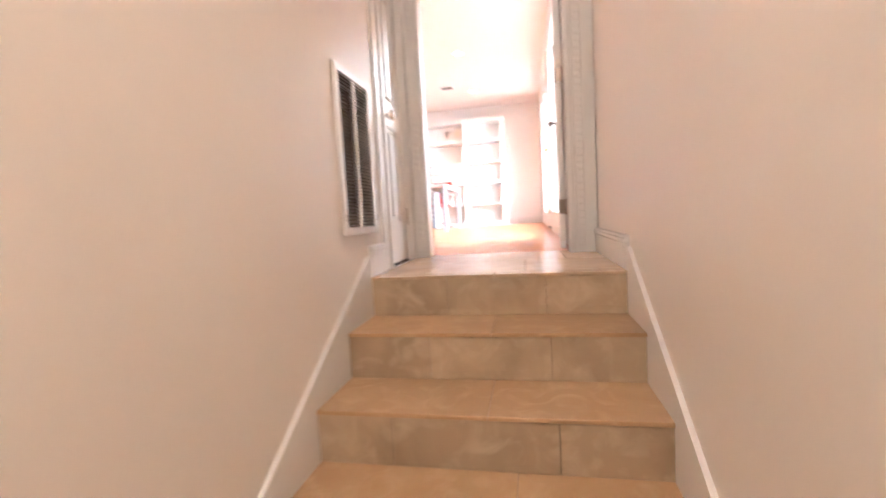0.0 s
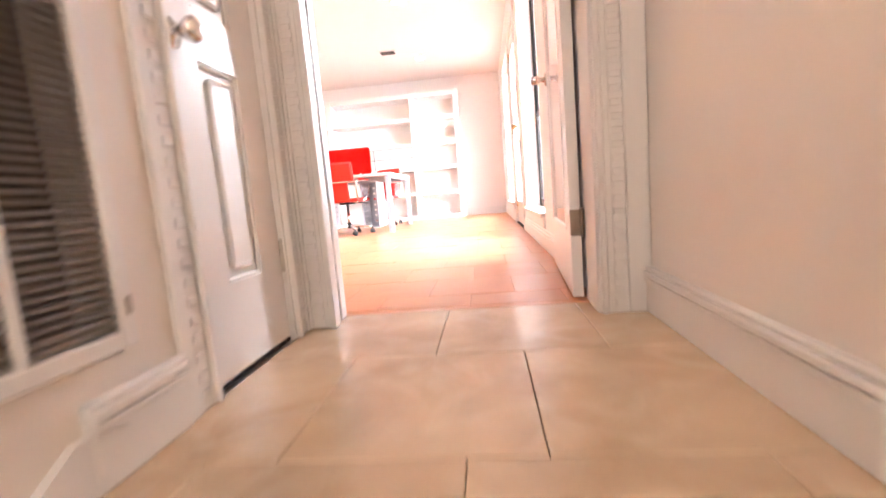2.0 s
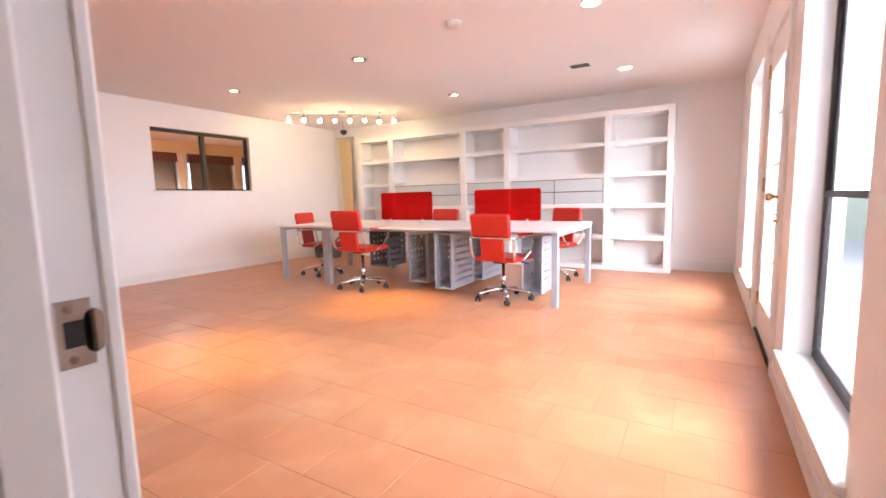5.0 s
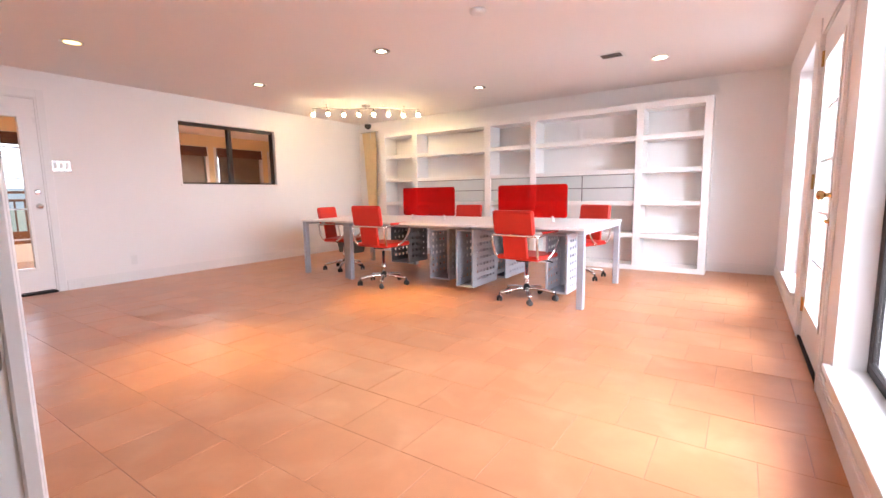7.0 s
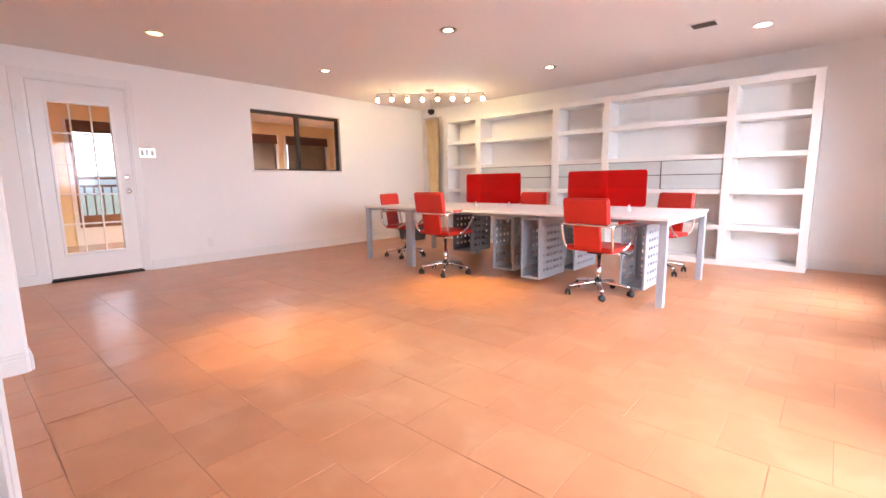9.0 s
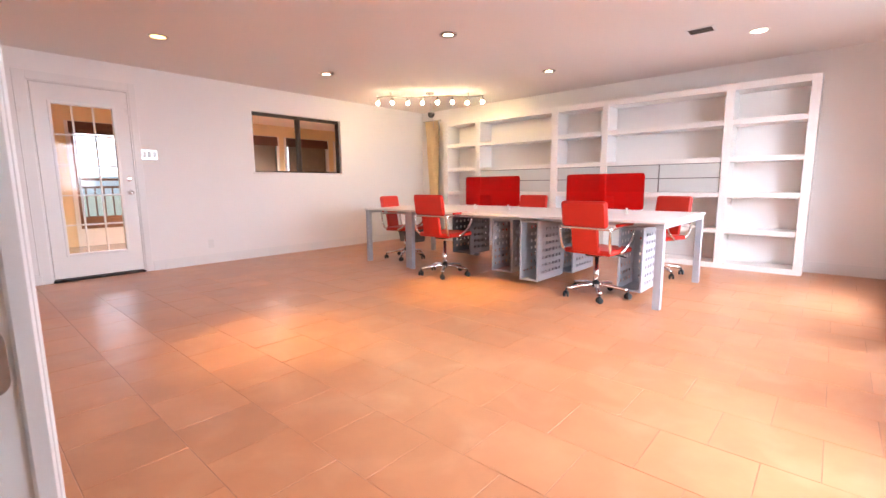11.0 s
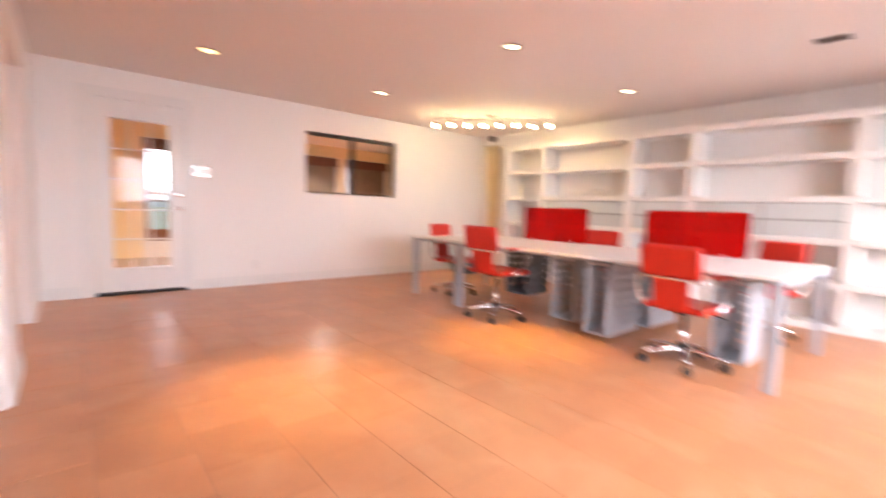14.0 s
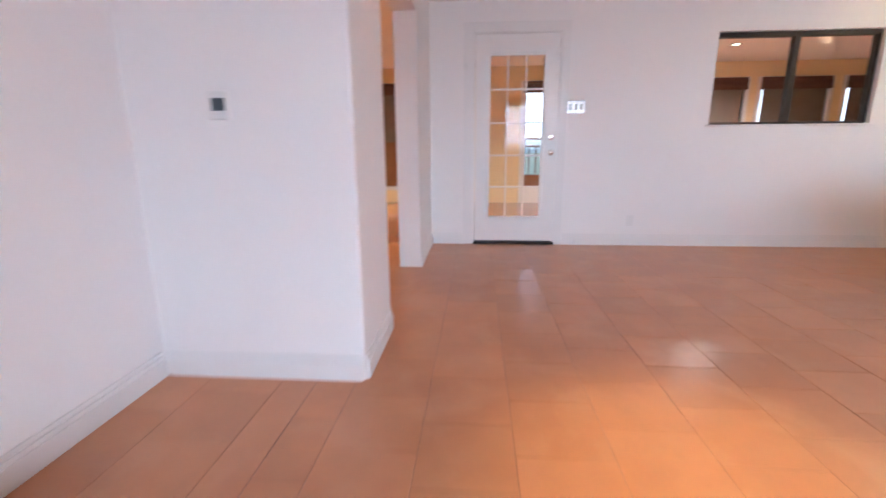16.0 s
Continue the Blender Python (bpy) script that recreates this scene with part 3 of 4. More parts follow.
# return-air grille
def air_grille():
    y0, y1, z0, z1 = 1.587, 1.955, 0.198, 0.872
    g = thing("return_air_grille", (HX0, (y0 + y1) / 2, z0), "white framed louvred return-air grille over a dark filter", "air vent")
    w, h = y1 - y0, z1 - z0
    fr = bmesh.new()
    for a, b, c, d in ((-w / 2, -w / 2 + 0.03, 0, h), (w / 2 - 0.03, w / 2, 0, h), (-w / 2 + 0.03, w / 2 - 0.03, 0, 0.03), (-w / 2 + 0.03, w / 2 - 0.03, h - 0.03, h)):
        box(fr, 0.0, 0.016, a, b, c, d, bevel=0.003)
    part("frame", fr, TRIM, g)
    part("mullion", one(0.001, 0.014, -0.008, 0.008, 0.03, h - 0.03, bevel=0.002), TRIM, g)
    part("filter", one(-0.075, -0.07, -w / 2 + 0.03, w / 2 - 0.03, 0.03, h - 0.03), FILTER, g, "dark dusty filter")
    n = 42
    for side in (-1, 1):
        for i in range(n):
            z = 0.036 + (h - 0.075) * i / (n - 1)
            a, b = sorted((side * 0.0085, side * (w / 2 - 0.031)))
            bm = bmesh.new()
            vs = [bm.verts.new(p) for p in ((0.009, a, z), (0.009, b, z), (-0.004, b, z + 0.006), (-0.004, a, z + 0.006), (0.009, a, z + 0.0012), (0.009, b, z + 0.0012), (-0.004, b, z + 0.0072), (-0.004, a, z + 0.0072))]
            for q in ((0, 1, 2, 3), (7, 6, 5, 4), (0, 4, 5, 1), (1, 5, 6, 2), (2, 6, 7, 3), (3, 7, 4, 0)):
                bm.faces.new([vs[j] for j in q])
            part("louvre", bm, DUSTY, g)
    for y in (-w / 2 + 0.012, w / 2 - 0.012):
        part("latch", one(0.015, 0.020, y - 0.006, y + 0.006, 0.055, 0.085, bevel=0.001), NICKEL, g)
    return g


air_grille()


# ---- windows of the east wall ----
def sash_window(name, hole, label):
    ya, yb, za, zb = hole
    w = tagged(new(name), label, "window", kind="structure")
    x = XR + 0.085
    fr = bmesh.new()
    t = 0.04
    for a, b, c, d in ((ya, ya + t, za, zb), (yb - t, yb, za, zb), (ya + t, yb - t, za, za + t), (ya + t, yb - t, zb - t, zb)):
        box(fr, x + 0.03, x + 0.06, a, b, c, d, bevel=0.003)
    part("window_frame", fr, BLACKM, w, "black metal window frame")
    zm = 1.02
    up, low = bmesh.new(), bmesh.new()
    s = 0.028
    for bm, xx, c0, c1 in ((up, x + 0.044, zm, zb - t), (low, x + 0.030, za + t, zm + 0.03)):
        for a, b, c, d in ((ya + t, ya + t + s, c0, c1), (yb - t - s, yb - t, c0, c1), (ya + t + s, yb - t - s, c0, c0 + s), (ya + t + s, yb - t - s, c1 - s, c1)):
            box(bm, xx, xx + 0.013, a, b, c, d, bevel=0.002)
    part("upper_sash", up, BLACKM, w)
    part("lower_sash", low, BLACKM, w)
    for c0, c1, xx in ((zm + s, zb - t - s, x + 0.048), (za + t + s, zm, x + 0.034)):
        p = part("pane", one(xx, xx + 0.004, ya + t + s, yb - t - s, c0, c1), GLASS, w)
        p.visible_shadow = False
    part("window_sill", one(XR - 0.035, XR, ya - 0.04, yb + 0.04, za - 0.028, za + 0.002, bevel=0.006, segments=2), SILLM, w, "white painted window sill")
    part("sill_board", one(XR, XR + 0.115, ya, yb, za, za + 0.002), SILLM, w)
    part("apron", one(XR - 0.014, XR, ya - 0.03, yb + 0.03, za - 0.10, za - 0.028, bevel=0.002), TRIM, w)
    return w


sash_window("window_1", NEAR, "tall black-framed sash window with a white sill")
sash_window("window_2", FARW, "tall black-framed sash window near the back corner")


def glazed_leaf(name, at, width, height, glass_box, cols, rows, label, mat=TRIM, rz=0.0, knob_y=None, knob_mat=NICKEL, hinge_y=None, hinge_mat=NICKEL, grid_x=0.004):
    """A glazed door in a wall along y; local y across, local x thickness, facing -x or +x."""
    d = thing(name, at, label, "door", rz=rz)
    ga, gb, za, zb = glass_box
    T = 0.022
    bm = bmesh.new()
    for a, b, c, e in ((0, ga, 0.02, height), (gb, width, 0.02, height), (ga, gb, 0.02, za), (ga, gb, zb, height)):
        box(bm, -T, T, a, b, c, e)
    part("door_frame", bm, mat, d)
    bead = bmesh.new()
    for a, b, c, e in ((ga - 0.016, ga + 0.012, za - 0.016, zb + 0.016), (gb - 0.012, gb + 0.016, za - 0.016, zb + 0.016), (ga + 0.012, gb - 0.012, za - 0.016, za + 0.012), (ga + 0.012, gb - 0.012, zb - 0.012, zb + 0.016)):
        box(bead, -T - 0.007, T + 0.007, a, b, c, e, bevel=0.003)
    part("glazing_bead", bead, mat, d)
    p = part("pane", one(-0.003, 0.003, ga, gb, za, zb), GLASS, d)
    p.visible_shadow = False
    for i in range(1, cols):
        y = ga + (gb - ga) * i / cols
        part("muntin", one(-0.010, 0.010, y - 0.009, y + 0.009, za + 0.012, zb - 0.012, bevel=0.002), mat, d)
    for j in range(1, rows):
        z = za + (zb - za) * j / rows
        part("muntin", one(-0.0105, 0.0105, ga + 0.012, gb - 0.012, z - 0.009, z + 0.009, bevel=0.002), mat, d)
    for z in (0.20, 1.05, 1.85):
        if hinge_y is not None:
            hb = bmesh.new()
            turned(hb, [(0.007, z), (0.007, z + 0.10)], (-T - 0.006, hinge_y, 0), seg=10)
            box(hb, -T - 0.003, -T, hinge_y - 0.02, hinge_y + 0.02, z, z + 0.10)
            part("hinge", hb, hinge_mat, d)
    return d


fd = glazed_leaf("garden_door", (XR + 0.028, 5.765, 0.0), 0.91, 2.05, (0.14, 0.77, 0.26, 1.87), 3, 5, "closed white glazed door to the garden", hinge_y=0.905, hinge_mat=BRASS)
knob(fd, (-0.022, 0.07, 1.02), "X", -1, BRASS)
lv = bmesh.new()
turned(lv, [(0.024, 0.0), (0.024, -0.008), (0.010, -0.012), (0.008, -0.03)], (-0.022, 0.07, 0.88), "X", 14)
part("deadbolt", lv, BRASS, fd, smooth=True)
structure("door_threshold", one(XR - 0.01, XR + 0.2, 5.73, 6.71, 0.0, 0.018), DARK, "dark door threshold", "trim")
bm = bmesh.new()
for a, b, c, e in ((5.63, 5.745, 0.0, 2.17), (6.695, 6.80, 0.0, 2.17), (5.745, 6.695, 2.065, 2.17)):
    box(bm, XR - 0.012, XR, a, b, c, e, bevel=0.002)
    if b - a < 0.2:
        box(bm, XR - 0.02, XR, a + 0.01, a + 0.04, c, e, bevel=0.003)
structure("trim", bm, TRIM, "white painted casing of the garden door", "trim")
bm = bmesh.new()
for a, b, c, e in ((5.72, 5.76, 0.0, 2.08), (6.68, 6.72, 0.0, 2.08), (5.76, 6.68, 2.055, 2.08)):
    box(bm, XR, XR + 0.2, a, b, c, e)
structure("door_jamb", bm, TRIM, "white painted garden door jamb", "trim")

# ---- west wall ----
wd = glazed_leaf("glazed_door", (XL - 0.02, 3.546, 0.02), 0.85, 2.14, (0.14, 0.705, 0.275, 1.945), 3, 5, "closed white glazed door with fifteen small panes", rz=0.0)
knob(wd, (0.022, 0.79, 0.97), "X", 1, CHROME)
bm = bmesh.new()
turned(bm, [(0.030, 0.0), (0.030, 0.010), (0.024, 0.014), (0.010, 0.015)], (0.022, 0.79, 1.13), "X", 16)
part("deadbolt", bm, CHROME, wd, smooth=True)
structure("door_threshold", one(XL - 0.13, XL + 0.012, 3.53, 4.41, 0.0, 0.024), DARK, "dark threshold below the glazed door", "trim")
bm = bmesh.new()
for a, b, c, e in ((3.515, 3.541, 0.0, 2.185), (4.40, 4.425, 0.0, 2.185), (3.541, 4.40, 2.165, 2.185)):
    box(bm, XL - 0.15, XL + 0.002, a, b, c, e)
structure("door_jamb", bm, TRIM, "white painted jamb of the glazed door", "trim")
bm = bmesh.new()
for a, b, c, e in ((3.42, 3.522, 0.0, 2.27), (4.418, 4.49, 0.0, 2.27), (3.522, 4.418, 2.178, 2.27)):
    box(bm, XL, XL + 0.010, a, b, c, e, bevel=0.002)
structure("trim", bm, TRIM, "white painted casing of the glazed door", "trim")

iw = tagged(new("window_3"), "black-framed sliding interior window in a white reveal", "window", kind="structure")
ya, yb, za, zb = INWIN
bm = bmesh.new()
for a, b, c, e in ((ya, ya + 0.03, za, zb), (yb - 0.03, yb, za, zb), (ya + 0.03, yb - 0.03, za, za + 0.028), (ya + 0.03, yb - 0.03, zb - 0.045, zb)):
    box(bm, XL - 0.12, XL - 0.055, a, b, c, e, bevel=0.002)
part("window_frame", bm, BLACKM, iw, "black metal frame")
part("meeting_stile", one(XL - 0.115, XL - 0.05, 6.64, 6.70, za + 0.028, zb - 0.045, bevel=0.003), BLACKM, iw)
for a, b, x in ((ya + 0.03, 6.64, XL - 0.10), (6.70, yb - 0.03, XL - 0.08)):
    p = part("pane", one(x, x + 0.004, a, b, za + 0.028, zb - 0.045), THINGLASS, iw)
    p.visible_shadow = False
part("window_sill", one(XL - 0.05, XL + 0.02, ya - 0.03, yb + 0.03, za - 0.018, za + 0.002, bevel=0.004), TRIM, iw)

sw = thing("switch_plate", (XL, 4.575, 1.385), "polished steel triple light switch plate", "light switch")
part("plate", one(0, 0.006, -0.088, 0.088, 0, 0.125, bevel=0.003), material("polished_steel_plate", (0.34, 0.31, 0.29), 0.22, metal=1.0, vary=0.3, scale=30, bump=0.05), sw)
for y in (-0.055, 0.0, 0.055):
    part("rocker", one(0.005, 0.011, y - 0.015, y + 0.015, 0.03, 0.095, bevel=0.002), PLASTER, sw)


def outlet(at, rz, label="white wall outlet low on the wall"):
    o = thing("wall_outlet", at, label, "outlet", rz=rz)
    part("plate", one(0, 0.005, -0.036, 0.036, -0.058, 0.058, bevel=0.002), PLASTER, o)
    for z in (-0.028, 0.028):
        part("socket", one(0.004, 0.007, -0.016, 0.016, z - 0.019, z + 0.019, bevel=0.004), PLASTER, o)
    return o


structure("wall_seam", one(-0.265, XR, YB - 0.003, YB, 0.945, 0.962), WALL, "faint painted seam across the white wall", "trim")
outlet((XL, 5.21, 0.27), 0)
outlet((XL, 8.30, 0.35), 0)

th = thing("thermostat", (XN, 2.515, 1.17), "small white thermostat with a grey display", "thermostat")
part("body", one(0, 0.022, -0.042, 0.042, 0, 0.115, bevel=0.006, segments=2), PLASTER, th)
part("display", one(0.0215, 0.0235, -0.026, 0.030, 0.035, 0.085, bevel=0.001), material("grey_display", (0.09, 0.10, 0.11), 0.25, bump=0), th, "dark grey display")

bx = thing("step_box", (-2.217, 2.45, 0.0), "low white painted box with baseboard around its foot", "box")
part("body", one(-0.112, 0.112, YN - 2.45 + 0.001, 0.295, 0.0, 0.24, bevel=0.005, segments=2), TRIM, bx)
bm = bmesh.new()
for z0, z1, d in ((0.0, 0.13, 0.014), (0.13, 0.155, 0.010)):
    box(bm, 0.112, 0.112 + d, YN - 2.45 + 0.02, 0.295 + d, z0, z1, bevel=0.002)
    box(bm, -0.112 - d, 0.112, 0.295, 0.295 + d, z0, z1, bevel=0.002)
    box(bm, -0.112 - d, -0.112, YN - 2.45 + 0.02, 0.295, z0, z1, bevel=0.002)
part("foot_moulding", bm, TRIM, bx)


# ---- shelving along the back wall ----
def shelf_wall():
    s = thing("shelf_unit", (0, 9.08, 0), "built-in white open shelving with frosted drawer fronts", "shelf")
    depth = YB - 9.08 - 0.001
    posts = [(-5.58, -5.48), (-4.85, -4.74), (-3.39, -3.28), (-2.61, -2.52), (-1.13, -1.04), (-0.355, -0.270)]
    top = 2.185
    for a, b in posts:
        part("post", one(a, b, 0.0, depth, 0.0, top, bevel=0.003), SHELF, s)
    part("back_panel", one(-5.48, -0.355, depth - 0.012, depth, 0.0, top - 0.07), SHELF, s)
    levels = [(0.0, 0.065), (0.432, 0.490), (0.866, 0.925), (1.288, 1.343), (1.715, 1.775), (2.108, top)]
    for (_, a), (b, _) in zip(posts, posts[1:]):
        for z0, z1 in levels:
            part("board", one(a, b, 0.002, depth - 0.012, z0, z1, bevel=0.002), SHELF, s)
    line = material("dark_edge_strip", (0.16, 0.16, 0.16), 0.4, metal=0.4)
    for bay, cols in ((1, 1), (2, 1), (3, 2)):
        a, b = posts[bay][1], posts[bay + 1][0]
        w = (b - a) / cols
        for i in range(cols):
            for z0, z1 in ((0.93, 1.104), (1.110, 1.283)):
                d = part("drawer_front", one(a + i * w + 0.006, a + (i + 1) * w - 0.006, 0.02, 0.034, z0, z1, bevel=0.002), FROST, s, "pale frosted glass drawer front")
                part("edge_strip", one(a + i * w + 0.006, a + (i + 1) * w - 0.006, 0.014, 0.034, z1 - 0.004, z1 + 0.006), line, d)
            if i:
                part("divider", one(a + i * w - 0.006, a + i * w + 0.006, 0.016, 0.20, 0.926, 1.287), line, s)
    return s


shelf_wall()
N, FOLDS = 48, 12
cloth_grid = []
for j in range(FOLDS + 1):
    u = j / FOLDS
    half = 0.09 + 0.03 * math.sin(u * 2.4) + 0.05 * u
    cloth_grid.append([(-6.13 + 0.05 * (1 - u) + (i / N - 0.5) * 2 * half, YB - 0.075 + 0.026 * math.sin(i / N * 34 + 1.2 * math.sin(u * 4)) + 0.012 * math.sin(i / N * 77 + u * 3), 0.62 + 1.66 * u) for i in range(N + 1)])
drape = sheet(cloth_grid, lambda j, i: True, Vector((0, 0.003, 0)))
dr = thing("curtain", (-6.1, YB, 0.0), "narrow gathered gold curtain hanging in the corner", "curtain")
c1 = part("cloth", drape, DRAPE, dr, smooth=True)
c1.matrix_parent_inverse = dr.matrix_world.inverted()
rod = swept(bmesh.new(), [(-0.26, -0.07, 2.29), (0.2, -0.07, 2.29)], 0.008)
part("rod", rod, NICKEL, dr)
for x in (-0.2, 0.15):
    part("bracket", one(x - 0.006, x + 0.006, -0.072, -0.001, 2.284, 2.296), NICKEL, dr)



def storage_bin(at):
    """A low tapered tub with a rolled rim."""
    b = thing("storage_bin", at, "low dark grey storage bin on the floor near the curtain", "bin")
    tub = bmesh.new()
    rings = []
    for hx, hy, z in ((0.20, 0.12, 0.0), (0.23, 0.145, 0.23), (0.222, 0.137, 0.23), (0.193, 0.113, 0.010)):
        rings.append([tub.verts.new((sx * hx, sy * hy, z)) for sx, sy in ((-1, -1), (1, -1), (1, 1), (-1, 1))])
    for a, c in zip(rings, rings[1:]):
        for k in range(4):
            tub.faces.new((a[k], a[(k + 1) % 4], c[(k + 1) % 4], c[k]))
    tub.faces.new(rings[0])
    tub.faces.new(rings[-1])
    part("tub", tub, HOLDERM, b)
    rim = bmesh.new()
    for x0, x1, y0, y1 in ((-0.245, 0.245, -0.158, -0.138), (-0.245, 0.245, 0.138, 0.158), (-0.245, -0.223, -0.138, 0.138), (0.223, 0.245, -0.138, 0.138)):
        box(rim, x0, x1, y0, y1, 0.222, 0.242, bevel=0.004)
    part("rim", rim, HOLDERM, b)
    return b


storage_bin((-5.98, 8.62, 0.0))

# ---- desks ----


def desk(name, x0, x1, y0, y1, legs, label):
    d = thing(name, ((x0 + x1) / 2, (y0 + y1) / 2, 0), label, "desk", "bench desks")
    ox, oy = (x0 + x1) / 2, (y0 + y1) / 2
    part("tabletop", one(x0 - ox, x1 - ox, y0 - oy, y1 - oy, 0.715, 0.74, bevel=0.002), TOP, d, "white laminate top")
    t = 0.06
    for x, y in legs:
        part("leg", one(x - t / 2 - ox, x + t / 2 - ox, y - t / 2 - oy, y + t / 2 - oy, 0.0, 0.675, bevel=0.004), GREYM, d)
    xs, ys = sorted({x for x, _ in legs}), sorted({y for _, y in legs})
    for x in xs:
        part("side_rail", one(x - t / 2 - ox, x + t / 2 - ox, ys[0] - t / 2 - oy, ys[-1] + t / 2 - oy, 0.675, 0.714, bevel=0.002), GREYM, d)
    for y in (ys[0] + 0.25, ys[-1] - 0.25):
        part("long_rail", one(xs[0] + t / 2 - ox, xs[-1] - t / 2 - ox, y - 0.02 - oy, y + 0.02 - oy, 0.665, 0.713), GREYM, d)
    return d


desk("bench_desk", -4.035, -1.055, 6.635, 8.065, [(-4.0, 6.675), (-1.095, 6.675), (-4.0, 8.025), (-1.095, 8.025)], "long white-topped bench desk on grey steel legs")
desk("bench_desk", -4.925, -4.055, 6.675, 8.065, [(-4.885, 6.715), (-4.095, 6.715), (-4.885, 8.025), (-4.095, 8.025)], "short white-topped end desk on grey steel legs")


def desk_screen(x0, x1, y):
    s = thing("desk_screen", ((x0 + x1) / 2, y, 0.74), "translucent red acrylic desk divider with rounded corners", "desk divider", "red desk dividers")
    h = (x1 - x0) / 2
    part("panel", one(-h, h, -0.004, 0.004, 0.045, 0.405, bevel=0.03, segments=4, edges=lambda e: abs(e.verts[0].co.y - e.verts[1].co.y) > 0.005), SCREEN, s)
    for x in (-h * 0.62, h * 0.62):
        cl = one(x - 0.014, x + 0.014, -0.016, 0.016, 0.0, 0.030, bevel=0.003)
        box(cl, x - 0.011, x + 0.011, -0.010, -0.0045, 0.028, 0.062, bevel=0.002)
        box(cl, x - 0.011, x + 0.011, 0.0045, 0.010, 0.028, 0.062, bevel=0.002)
        part("clamp", cl, PLASTER, s)
    return s


desk_screen(-3.67, -2.86, 7.355)
desk_screen(-2.265, -1.455, 7.355)


def perforated(w, h, hole=0.030, pitch=0.075, margin=0.045, t=0.003):
    """A sheet in the plane x-z with square holes right through."""
    cols, rows_ = max(1, int((w - 2 * margin + pitch - hole) / pitch)), max(1, int((h - 2 * margin + pitch - hole) / pitch))
    mx, mz = (w - (cols - 1) * pitch - hole) / 2, (h - (rows_ - 1) * pitch - hole) / 2
    xs, zs = [0.0], [0.0]
    for i in range(cols):
        xs += [mx + i * pitch, mx + i * pitch + hole]
    for j in range(rows_):
        zs += [mz + j * pitch, mz + j * pitch + hole]
    xs.append(w)
    zs.append(h)
    return sheet([[(x, 0, z) for x in xs] for z in zs], lambda j, i: not (i % 2 and j % 2), Vector((0, t, 0)))


def holder(x0, x1, y0, y1, z0, z1, label, mat=GREYM):
    """An open-fronted computer holder of perforated sheet steel that hangs below the desk."""
    h = thing("computer_holder", ((x0 + x1) / 2, (y0 + y1) / 2, z0), label, "computer holder", "desk computer holders")
    w, d, t = x1 - x0, y1 - y0, z1 - z0
    for name, x in (("side_panel", -w / 2 + 0.0015), ("side_panel", w / 2 - 0.0015)):
        bm = perforated(d, t)
        bmesh.ops.rotate(bm, verts=bm.verts, cent=(0, 0, 0), matrix=Matrix.Rotation(math.pi / 2, 3, "Z"))
        bmesh.ops.translate(bm, verts=bm.verts, vec=(x, -d / 2, 0))
        part(name, bm, mat, h)
    bm = perforated(w - 0.006, t)
    bmesh.ops.translate(bm, verts=bm.verts, vec=(-w / 2 + 0.003, d / 2 - 0.002, 0))
    part("back_panel", bm, mat, h)
    part("base_panel", one(-w / 2 + 0.003, w / 2 - 0.003, -d / 2, d / 2 - 0.004, 0.0, 0.004), mat, h)
    part("top_panel", one(-w / 2 + 0.003, w / 2 - 0.003, -d / 2, d / 2 - 0.004, t - 0.004, t), mat, h)
    fr = bmesh.new()
    for a, b, c, e in ((-w / 2, -w / 2 + 0.020, 0, t), (w / 2 - 0.020, w / 2, 0, t), (-w / 2 + 0.02, w / 2 - 0.02, 0.0, 0.02), (-w / 2 + 0.02, w / 2 - 0.02, t - 0.02, t)):
        box(fr, a, b, -d / 2 - 0.012, -d / 2 - 0.001, c, e, bevel=0.002)
    part("front_frame", fr, mat, h)
    part("hanger", one(-0.02, 0.02, -d / 2 + 0.05, d / 2 - 0.05, t, 0.714 - z0), mat, h)
    return h


holder(-2.49, -2.27, 6.79, 7.33, 0.05, 0.675, "grey perforated steel computer holder below the bench desk")
holder(-2.98, -2.70, 6.98, 7.34, 0.06, 0.655, "narrow grey perforated holder with its open front outward")
# Grey like the others; the desk's shade is put into its darker colour.
holder(-3.56, -3.28, 6.96, 7.34, 0.22, 0.675, "wide perforated holder hanging high below the desk, darkened for its shade", HOLDERM)
holder(-1.52, -1.30, 6.93, 7.34, 0.06, 0.650, "grey perforated steel holder at the end of the desk")
holder(-2.40, -2.18, 7.40, 7.95, 0.06, 0.650, "grey perforated steel holder on the far side")

# ---- office chairs ----


def flat_pads(bm):
    """Hold the broad faces of a padded body flat, with the rounding kept to its rim."""
    bmesh.ops.inset_individual(bm, faces=[f for f in bm.faces if f.calc_area() > 0.006], thickness=0.010)
    return bm


